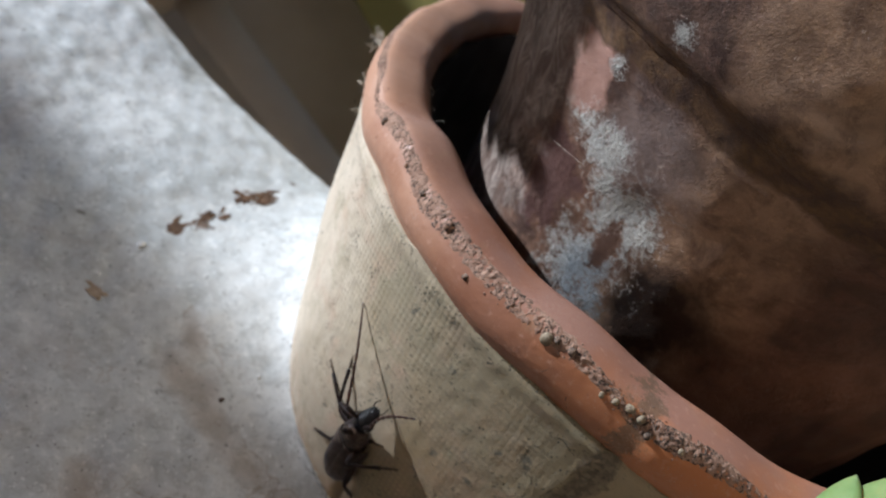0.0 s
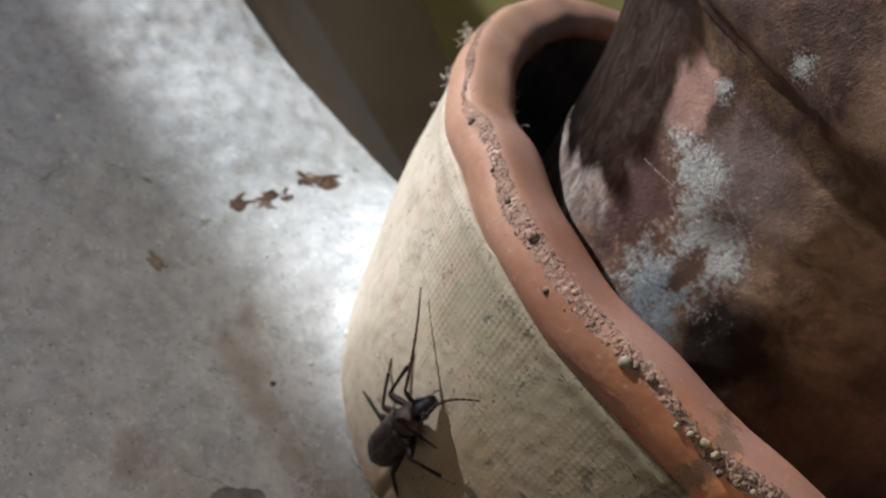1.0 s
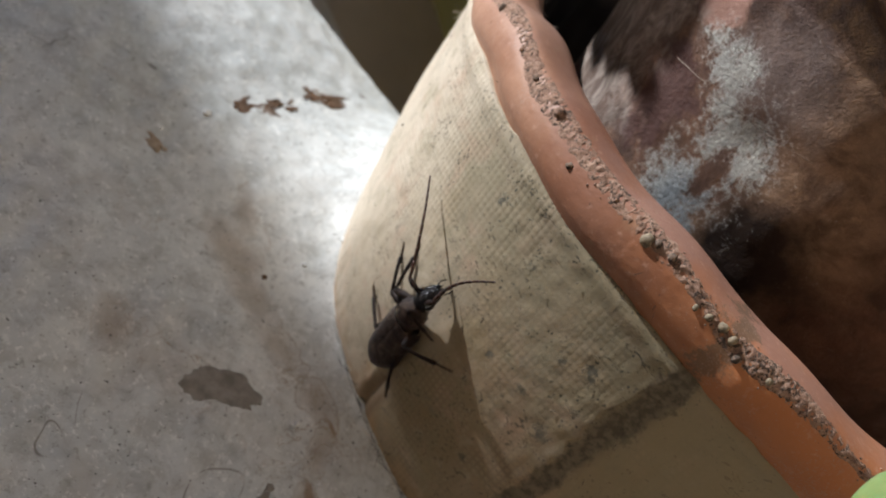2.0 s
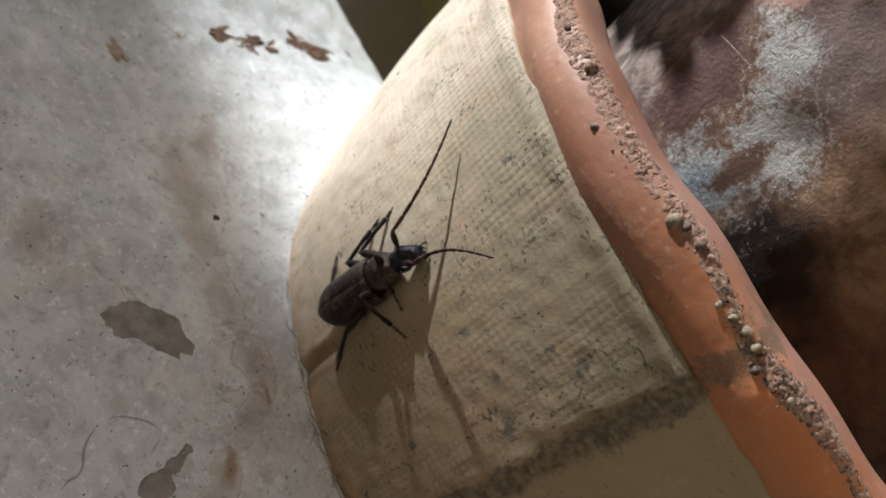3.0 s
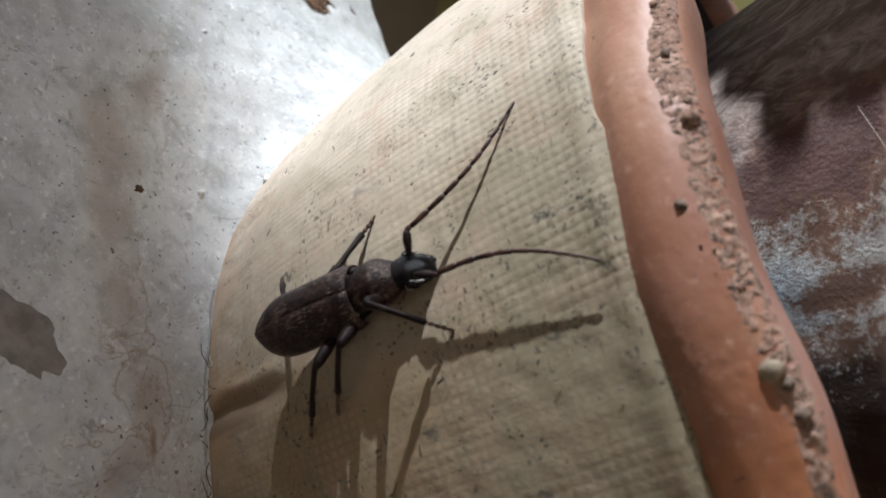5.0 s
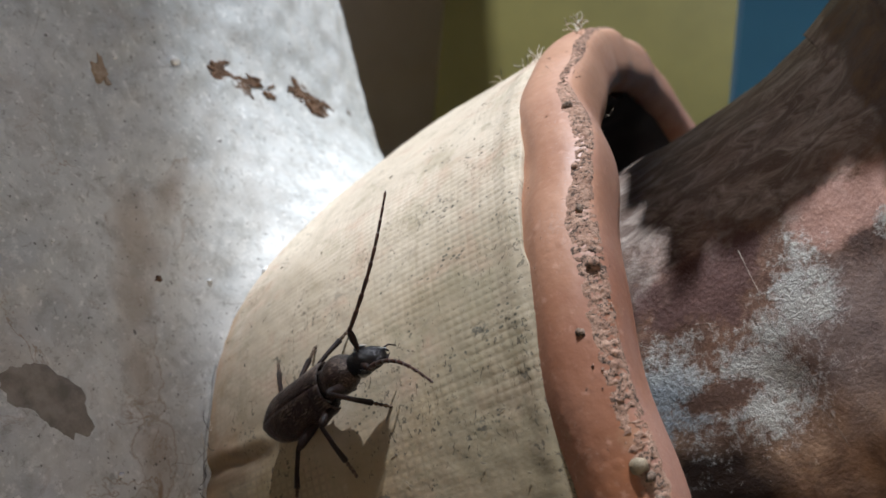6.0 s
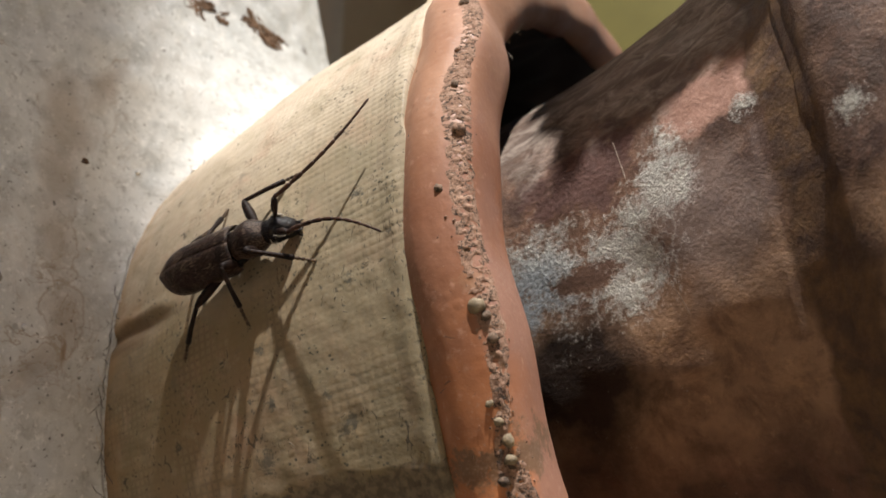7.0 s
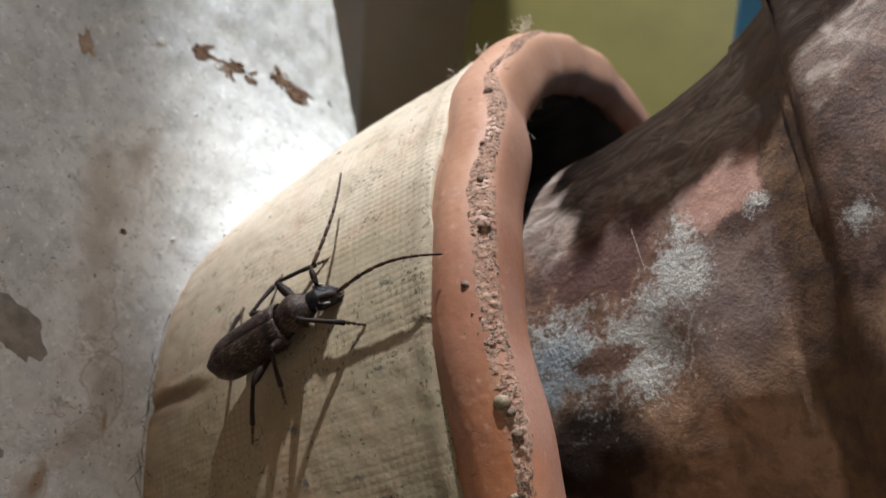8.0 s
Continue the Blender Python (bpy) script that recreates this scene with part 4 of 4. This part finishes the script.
        blotch("mud_stain", a + along * math.cos(turn) - away * math.sin(turn), b + along * math.sin(turn) + away * math.cos(turn), (size[0] * k, max(size[1], 0.0007) * k), turn + scatter.uniform(-0.7, 0.7), 10 * seed + n, STAIN, PANEL_THING, 0.00016, 1.2, "dry rusty mud")
blotch("rust_speck", 0.0375, 0.0934, (0.0012, 0.0024), 0.2, 9, PALE_RUST, PANEL_THING, 0.00012, 0.9, "pale rusty speck")
# this blotch stands in for a small raised crater ring
blotch("mud_stain", 0.0472, 0.0612, (0.0007, 0.0005), 0.3, 61, STAIN, PANEL_THING, 0.0002, 0.6, "dry rusty mud")
blotch("damp_patch", 0.0743, 0.0535, (0.0074, 0.0042), 1.157, 26, DAMP, PANEL_THING, 0.00008, 0.30, "brownish damp patch")
blotch("damp_patch", 0.0905, 0.0366, (0.0034, 0.0021), -0.15, 27, DAMP, PANEL_THING, 0.00008, 0.18, "brownish damp patch")
blotch("damp_patch", 0.0862, 0.0373, (0.0030, 0.0009), -0.1, 23, DAMP, PANEL_THING, 0.00008, 0.5, "brownish damp patch")
blotch("damp_patch", 0.0830, 0.0375, (0.0007, 0.0008), 0.0, 24, DAMP, PANEL_THING, 0.00008, 0.3, "brownish damp patch")


def on_panel(a, b, lift=0.0):
    return SPACE @ Vector((a, b, float(panel_height(np.float64(a), np.float64(b))) + lift))


def dropping(a, b, size, seed):
    ob = part("dropping", lump((size, size * 0.6, size * 0.45), seed, 0.5), WHITE)
    ob.matrix_world = Matrix.Translation(on_panel(a, b, size * 0.25)) @ SPACE.to_3x3().to_4x4()
    return tagged(ob, "small white dried dropping on the grey panel", "dropping", "droppings on the panel")


for a, b, size, seed in ((0.0202, 0.0932, 0.0013, 1), (0.0215, 0.1296, 0.0010, 2), (0.0385, 0.0575, 0.0006, 3), (0.0292, 0.0552, 0.0009, 4), (0.0545, 0.0480, 0.0005, 5), (0.0700, 0.0402, 0.0006, 6), (0.062, 0.072, 0.0004, 7), (0.046, 0.083, 0.0004, 8), (0.0335, 0.0955, 0.0005, 9)):
    dropping(a, b, size, seed)


def snail_shell(a, b, size):
    thing = tagged(new("snail_shell"), "small round cream snail shell stuck to the grey panel", "snail shell")
    thing.matrix_world = Matrix.Translation(on_panel(a, b, size * 0.7)) @ SPACE.to_3x3().to_4x4()
    turns = []
    radii = []
    for n in range(64):
        q = n / 63
        f = q * 5.2 * math.pi
        r = size * 0.62 * q ** 1.3
        turns.append((r * math.cos(f), r * math.sin(f), size * (0.55 - 0.62 * q)))
        radii.append(size * (0.16 + 0.42 * q))
    part("whorl", tube(turns, radii, 16), SHELL_CREAM, thing)
    part("mouth_rim", lump((size * 0.5, size * 0.4, size * 0.22), 5, 0.15), STONE, thing).location = (size * 0.35, -size * 0.45, -size * 0.35)
    return thing


snail_shell(0.1000, 0.0383, 0.0019)


# ---- grit, pebbles and fibres on the collar ----
def rim_place(f, s, out=0.0):
    """A point in the collar's space on the lip, s metres from its crown line."""
    f = radians(f)
    r, h = (float(v) for v in rim_surface(np.float64(s), np.float64(f)))
    return Vector(((r + out) * math.cos(f), (r + out) * math.sin(f), h))


for f, h, size, material, seed in ((19.1, -0.0003, 0.0011, STONE, 1), (10.4, -0.0004, 0.0006, STONE, 2), (8.9, 0.0002, 0.0008, STONE, 3), (11.8, -0.0010, 0.0005, STONE, 4), (7.6, 0.0000, 0.0008, STONE, 5), (35.3, 0.0006, 0.0010, SOIL, 6), (29.8, -0.0020, 0.0006, GRIT, 7),
                                   (55.4, -0.0004, 0.0008, GRIT, 8), (18.2, 0.0005, 0.0007, GRIT, 9), (16.4, 0.0006, 0.0008, GRIT, 10), (24.0, 0.0004, 0.0005, SOIL, 11), (41.0, 0.0000, 0.0006, GRIT, 12), (46.0, -0.0005, 0.0005, SOIL, 13), (6.2, -0.0012, 0.0007, GRIT, 14), (3.0, -0.0002, 0.0006, STONE, 15)):
    pebble = part("pebble", lump((size, size * 0.85, size * 0.8), seed, 0.35), material, COLLAR)
    pebble.location = rim_place(f, h, size * 0.05)
    pebble.rotation_euler = (seed, seed * 2.1, seed * 0.7)


def crumbs(name, count, seed, biggest, material):
    """Loose soil strewn along the rim."""
    dice = np.random.default_rng(seed)
    shapes = []
    for n in range(6):
        ball = bmesh.new()
        bmesh.ops.create_icosphere(ball, subdivisions=1, radius=1.0)
        shapes.append((np.array([v.co[:] for v in ball.verts]) * dice.uniform(0.7, 1.3, (len(ball.verts), 1)), [[v.index for v in face.verts] for face in ball.faces]))
        ball.free()
    verts, faces = [], []
    for n in range(count):
        f = dice.uniform(-35, 100)
        clump = math.sin(f * 1.3) + math.sin(f * 0.47 + 2)
        if dice.uniform(-2.4, 2) > clump + 0.5:
            continue
        h = 0.0006 + dice.normal(0, 0.0011) * (1 if f < 45 else 0.6)
        size = 0.00006 + biggest * dice.uniform() ** 3
        co, poly = shapes[n % 6]
        p = np.array(rim_place(f, h, 0.00008))
        start = len(verts)
        verts.extend(map(tuple, p + co * size))
        faces.extend([[start + k for k in one] for one in poly])
    data = bpy.data.meshes.new(name)
    data.from_pydata(verts, [], faces)
    data.shade_smooth()
    tagged(part(name, data, material, COLLAR), kind="stuff")


crumbs("loose_soil", 160, 77, 0.00012, SOIL)
crumbs("dark_soil", 200, 78, 0.00010, GRIT)


def hair(path, radius, material, parent, name="fibre"):
    return part(name, tube(path, [radius] * (len(path) - 1) + [radius * 0.4], 5), material, parent)


def curl(start, way, length, bend, seed, steps=9):
    """A loose thread from start along way."""
    dice = random.Random(seed)
    p, d = Vector(start), Vector(way).normalized()
    out = [p.copy()]
    for _ in range(steps):
        d = (d + bend * Vector((dice.uniform(-1, 1), dice.uniform(-1, 1), dice.uniform(-1, 1)))).normalized()
        p = p + d * length / steps
        out.append(p.copy())
    return out


def surface(h, f, out=0.0):
    f = radians(f)
    r = float(girth(f) * waist(min(h, -0.008))) + out
    return Vector((r * math.cos(f), r * math.sin(f), h))


def radial(f):
    return Vector((math.cos(radians(f)), math.sin(radians(f)), 0))


for n in range(16):
    f = 80 + 1.6 * (n % 4)
    hair(curl(rim_place(f, -0.0008, 0.0002), radial(f) + Vector((0.2 * (n % 3 - 1), 0, 0.3 * (n % 5 - 2))), 0.0032, 0.6, n), 0.00007, FIBRE, COLLAR)
for n in range(10):
    f = 78 + 2.0 * (n % 3)
    hair(curl(rim_place(f, -0.0078, -0.0004), radial(f) + Vector((0, 0, 0.5 * (n % 5 - 2))), 0.0034, 0.6, 40 + n), 0.00007, FIBRE, COLLAR)
for n in range(9):
    f = 82 + 2.2 * (n % 5)
    h = -0.012 - 0.0009 * n
    hair(curl(surface(h, f), radial(f) * 0.6 + Vector((0.3, 0.1, 0.6 * (-1) ** n)), 0.0026, 0.5, 70 + n), 0.00005, FIBRE if n % 3 else DARK_FIBRE, COLLAR)
for n in range(4):
    f = 60 + 4.0 * n
    hair(curl(rim_place(f, 0.0125, -0.0002), radial(f) * -0.8 + Vector((0.3, 0.2, 0.5 * (-1) ** n)), 0.0022, 0.6, 90 + n), 0.000025, FIBRE, COLLAR)
# short dark scraps lying on the rubber and the canvas
dice = random.Random(5)
for n in range(16):
    f, h = dice.uniform(8, 70), dice.uniform(-0.0082, -0.0022)
    start = rim_place(f, h, 0.00004)
    hair(curl(start, Vector((dice.uniform(-1, 1), dice.uniform(-1, 1), dice.uniform(-0.5, 0.5))).cross(radial(f)), dice.uniform(0.0003, 0.0011), 0.4, 200 + n, 5), 0.00003, DARK_FIBRE, COLLAR, "lint")
for n in range(45):
    f, h = dice.uniform(2, 70), dice.uniform(-0.058, -0.0105)
    start = surface(h, f, 0.0003)
    hair(curl(start, Vector((dice.uniform(-1, 1), dice.uniform(-1, 1), dice.uniform(-1, 1))).cross(radial(f)), dice.uniform(0.0003, 0.0012), 0.22, 400 + n, 5), dice.uniform(0.00003, 0.00006), DARK_FIBRE, COLLAR, "lint")


def foot_height(f):
    """Where the canvas meets the grey panel."""
    f = radians(f)
    h = -0.066
    for _ in range(30):
        r = float(girth(f) * waist(h))
        h = 0.5 * h + 0.5 * float(panel_height(np.float64(r * math.cos(f)), np.float64(r * math.sin(f))))
    return h


# bead of sealant and frayed threads round the foot
bead = []
for n in range(150):
    f = -30 + 0.5 * n
    h = foot_height(f)
    p = surface(h, f, 0.0004 + 0.00012 * math.sin(n * 0.31))
    p.z = float(panel_height(np.float64(p.x), np.float64(p.y))) + 0.00002 + 0.00006 * math.sin(n * 0.43)
    bead.append(p)
part("sealant_bead", tube(bead, [0.00018 + 0.00007 * math.sin(n * 0.7) * math.sin(n * 0.37) for n in range(150)], 8), SEAL, COLLAR, "pale grey bead of sealant")
for n in range(22):
    f = 8 + 1.35 * n
    h = foot_height(f)
    hair(curl(surface(h + 0.0006, f, 0.0006), Vector((-math.sin(radians(f)), math.cos(radians(f)), 0)) * (-1) ** n + 0.3 * radial(f), 0.0034, 0.35, 300 + n), 0.00006, DARK_FIBRE if n % 3 else FIBRE, COLLAR, "thread")


# one long pale hair on the pipe
def pipe_point(h, f, out=0.0003):
    k = float(np.interp(h, (0.0, 0.012, 0.02, 0.03), (0.70, 0.742, 0.77, 0.825)))
    r = float(girth(radians(f))) * k + out
    return Vector((r * math.cos(radians(f)), r * math.sin(radians(f)), h))


hair([pipe_point(0.0124 + 0.0002 * n, 39.7 - 1.2 * n, 0.0009) for n in range(7)], 0.000022, FIBRE, PIPE)
hair([pipe_point(0.0125 + 0.00022 * n + 0.0001 * math.sin(n * 0.9), 33.8 - 0.8 * n, 0.0004) for n in range(25)], 0.00003, DARK_FIBRE, PIPE)


# ---- the small plant below the collar's mouth ----
def leaf_mesh(length, width, thick):
    bm = bmesh.new()
    rows = []
    for n in range(13):
        q = n / 12
        w = width * math.sin(math.pi * min(1, 0.06 + 0.97 * q)) ** 0.62 * (0.55 + 0.45 * math.sin(q * 2.2))
        t = thick * (0.25 + math.sin(math.pi * q) ** 0.5)
        droop = -0.12 * length * q * q
        rows.append([bm.verts.new((length * q, w * math.cos(a), droop + t * math.sin(a) + 0.15 * w * math.cos(a) ** 2)) for a in (2 * math.pi * s / 16 for s in range(16))])
    for one, two in zip(rows, rows[1:]):
        for s in range(16):
            bm.faces.new((one[s], one[(s + 1) % 16], two[(s + 1) % 16], two[s]))
    bm.faces.new(rows[0][::-1])
    bm.faces.new(rows[-1])
    return bm


def plant():
    thing = tagged(new("succulent_plant"), "young succulent with plump pale green leaves growing from the earth", "plant")
    top = Vector((-0.004, 0.072, 0.4255))
    stem = [Vector((0.030, 0.030, -0.01)), Vector((0.024, 0.036, 0.12)), Vector((0.014, 0.050, 0.26)), Vector((0.004, 0.062, 0.36)), Vector((-0.003, 0.069, 0.412)), top]
    part("stem", tube(stem, [0.0045, 0.004, 0.0035, 0.0028, 0.0022, 0.0016], 12), LEAF, thing)
    for tip, width in (((0.0048, 0.0803, 0.4277), 0.0030), ((0.0086, 0.0800, 0.4258), 0.0032), ((0.0066, 0.0732, 0.4282), 0.0034), ((-0.0120, 0.0765, 0.4232), 0.0036), ((0.0020, 0.0600, 0.4240), 0.0034), ((-0.0110, 0.0640, 0.4190), 0.0034)):
        way = Vector(tip) - top
        leaf = part("leaf", leaf_mesh(way.length, width, 0.0010), LEAF, thing)
        x = way.normalized()
        y = Vector((0, 0, 1)).cross(x).normalized()
        leaf.matrix_local = Matrix.Translation(top) @ Matrix((x, y, x.cross(y))).transposed().to_4x4()
    return thing


plant()


# ---- a bowl on a stand, far behind ----
def stand_and_bowl():
    stand = tagged(new("plant_stand"), "dark slender wooden plant stand", "stand")
    stand.location = (-0.150, 0.50, 0.0)
    part("post", tube([(0, 0, 0.004), (0, 0, 0.25), (0, 0, 0.532)], [0.013, 0.011, 0.011], 16), BOARD, stand)
    part("base", tube([(0, 0, -0.01), (0, 0, 0.010), (0, 0, 0.016)], [0.09, 0.09, 0.03], 32), BOARD, stand)
    part("top", tube([(0, 0, 0.529), (0, 0, 0.538), (0, 0, 0.5385)], [0.030, 0.034, 0.030], 32), BOARD, stand)
    bm = bmesh.new()
    outline = ((0.0, 0.0), (0.045, 0.0), (0.050, 0.006), (0.066, 0.030), (0.078, 0.058), (0.081, 0.060), (0.079, 0.056), (0.064, 0.028), (0.046, 0.010), (0.0, 0.007))
    rings = [[bm.verts.new((max(r, 0.0004) * math.cos(a), max(r, 0.0004) * math.sin(a), z)) for a in (2 * math.pi * s / 40 for s in range(40))] for r, z in outline]
    for one, two in zip(rings, rings[1:]):
        for s in range(40):
            bm.faces.new((one[s], one[(s + 1) % 40], two[(s + 1) % 40], two[s]))
    bmesh.ops.recalc_face_normals(bm, faces=bm.faces)
    bowl = tagged(part("bowl", bm, CREAM), "cream glazed bowl on a dark wooden stand", "bowl")
    bowl.location = (-0.150, 0.50, 0.5385)


stand_and_bowl()


# ---- what moves ----
# seconds, the tail's end, the head's front, the tips of the antennae
BODY = [
    (0, (-0.0719, 0.1388, 0.4300), (-0.0550, 0.1285, 0.4406), (-0.0476, 0.1403, 0.4546), (-0.0434, 0.1137, 0.4422)),
    (0.5, (-0.0730, 0.1396, 0.4316), (-0.0553, 0.1305, 0.4415), (-0.0514, 0.1452, 0.4554), (-0.0437, 0.1173, 0.4427)),
    (1, (-0.0723, 0.1400, 0.4321), (-0.0545, 0.1305, 0.4421), (-0.0484, 0.1424, 0.4576), (-0.0425, 0.1170, 0.4448)),
    (1.5, (-0.0714, 0.1395, 0.4318), (-0.0543, 0.1291, 0.4421), (-0.0448, 0.1389, 0.4557), (-0.0409, 0.1162, 0.4434)),
    (2, (-0.0706, 0.1383, 0.4311), (-0.0537, 0.1285, 0.4423), (-0.0490, 0.1411, 0.4575), (-0.0415, 0.1144, 0.4445)),
    (3.3, (-0.0719, 0.1407, 0.4327), (-0.0540, 0.1302, 0.4414), (-0.0445, 0.1343, 0.4587), (-0.0427, 0.1151, 0.4413)),
    (3.5, (-0.0718, 0.1405, 0.4325), (-0.0546, 0.1291, 0.4413), (-0.0468, 0.1323, 0.4603), (-0.0439, 0.1135, 0.4410)),
    (4, (-0.0710, 0.1399, 0.4328), (-0.0530, 0.1311, 0.4430), (-0.0527, 0.1443, 0.4592), (-0.0406, 0.1290, 0.4487)),
    (4.5, (-0.0681, 0.1356, 0.4357), (-0.0493, 0.1303, 0.4467), (-0.0442, 0.1437, 0.4603), (-0.0327, 0.1241, 0.4501)),
    (5, (-0.0688, 0.1362, 0.4357), (-0.0491, 0.1318, 0.4461), (-0.0420, 0.1410, 0.4600), (-0.0330, 0.1225, 0.4491)),
    (6.3, (-0.0659, 0.1355, 0.4335), (-0.0509, 0.1282, 0.4486), (-0.0520, 0.1334, 0.4679), (-0.0440, 0.1100, 0.4516)),
    (6.5, (-0.0659, 0.1357, 0.4337), (-0.0503, 0.1278, 0.4480), (-0.0479, 0.1329, 0.4670), (-0.0441, 0.1093, 0.4508)),
    (7, (-0.0655, 0.1333, 0.4360), (-0.0464, 0.1291, 0.4471), (-0.0379, 0.1335, 0.4638), (-0.0323, 0.1166, 0.4496)),
    (7.5, (-0.0639, 0.1313, 0.4350), (-0.0459, 0.1308, 0.4485), (-0.0450, 0.1435, 0.4639), (-0.0310, 0.1225, 0.4530)),
    (8, (-0.0631, 0.1310, 0.4354), (-0.0456, 0.1307, 0.4496), (-0.0498, 0.1457, 0.4631), (-0.0306, 0.1240, 0.4572)),
]
# where each foot stands on the canvas: seconds, height along the collar, degrees round it
FEET = {
    (-1, 0): ((0, -0.0415, 27.7), (3.5, -0.0415, 27.7), (4, -0.0282, 28.0), (5.2, -0.0282, 28.0), (6.3, -0.0300, 29.5), (6.5, -0.0235, 28.2), (7.5, -0.0222, 28.0), (8, -0.0196, 29.7)),
    (-1, 1): ((0, -0.0424, 24.0), (1, -0.0424, 22.6), (2.2, -0.0412, 23.3), (3.3, -0.0432, 25.0), (5, -0.0440, 25.4), (6.3, -0.0350, 24.3), (8, -0.0341, 24.4)),
    (-1, 2): ((0, -0.0580, 27.6), (4, -0.0580, 27.4), (4.5, -0.0488, 24.9), (6.3, -0.0470, 23.0), (7, -0.0470, 23.3), (7.5, -0.0442, 21.0), (8, -0.0407, 21.3)),
    (1, 0): ((0, -0.0345, 38.7), (2.2, -0.0342, 38.6), (3.3, -0.0368, 39.8), (4, -0.0383, 40.6), (5, -0.0358, 40.6), (6.5, -0.0350, 38.8), (7, -0.0258, 39.5), (8, -0.0258, 39.3)),
    (1, 1): ((0, -0.0412, 42.4), (1, -0.0413, 42.0), (1.5, -0.0384, 42.0), (2.2, -0.0376, 41.0), (3.3, -0.0398, 39.0), (5, -0.0400, 38.6), (6.5, -0.0442, 38.8), (7.5, -0.0356, 40.4), (8, -0.0356, 40.0)),
    (1, 2): ((0, -0.0594, 41.8), (0.5, -0.0600, 42.0), (1, -0.0540, 44.0), (1.5, -0.0486, 41.8), (3.3, -0.0508, 39.8), (5, -0.0506, 39.8), (6.5, -0.0490, 38.8), (7, -0.0435, 38.0), (8, -0.0435, 37.8)),
}
HIPS = ((0.0042, 0.0017, -0.0014), (0.0006, 0.0019, -0.0016), (-0.0020, 0.0019, -0.0016))


def aimed(at, ahead, up):
    """A pose at a point, x along ahead, z as near as can be to up."""
    x = Vector(ahead).normalized()
    y = Vector(up).cross(x).normalized()
    return Matrix.Translation(at) @ Matrix((x, y, x.cross(y))).transposed().to_4x4()


def motions():
    poses, rows = [], {key: [] for key in MOVING}
    for t, tail, head, left, right in BODY:
        tail, head = Vector(tail), Vector(head)
        mid = (tail + head) / 2
        local = SPACE.inverted() @ mid
        out = SPACE.to_3x3() @ Vector((local.x, local.y, -0.3 * math.hypot(local.x, local.y)))
        body = aimed(mid, head - tail, out)
        poses.append((t, body))
        back = body.inverted()
        for side, tip in ((1, left), (-1, right)):
            root, goal = Vector((0.0087, side * 0.0010, 0.0010)), back @ Vector(tip)
            base = (goal - root).normalized() * (0.6 if side > 0 else 1.0) + Vector(((-0.15, 0.35, 0.45) if side > 0 else (0.05, -0.12, 0.10)))
            elbow = root + base.normalized() * 0.0025
            rows["antenna", side].append((t, aimed(root, base, (0, 0, 1))))
            rows["whip", side].append((t, aimed(elbow, goal - elbow, (0, 0, 1))))
        for (side, n), steps in FEET.items():
            h = float(np.interp(t, [s[0] for s in steps], [s[1] for s in steps]))
            f = float(np.interp(t, [s[0] for s in steps], [s[2] for s in steps]))
            goal = back @ collar_point(h, f, 0.0005)
            hip = Vector((HIPS[n][0], side * HIPS[n][1], HIPS[n][2]))
            upper, lower = LEGS[n]
            way = goal - hip
            far = min(max(way.length, abs(upper - lower) * 1.05), (upper + lower) * 0.985)
            way.normalize()
            along = (upper ** 2 - lower ** 2 + far ** 2) / (2 * far)
            rise = math.sqrt(max(upper ** 2 - along ** 2, 0))
            lift = Vector((-1.0, 0.1, 0.4)) if side > 0 else Vector((0.15, -0.3, 1.0))
            lift = (lift - way * lift.dot(way)).normalized()
            knee = hip + way * along + lift * rise
            thigh = aimed(hip, knee - hip, (0, 0, 1))
            rows["femur", side, n].append((t, thigh))
            rows["tibia", side, n].append((t, aimed(knee, hip + way * far - knee, (0, 0, 1))))
    walk(BEETLE, poses)
    for key, limb in MOVING.items():
        walk(limb, rows[key])


motions()
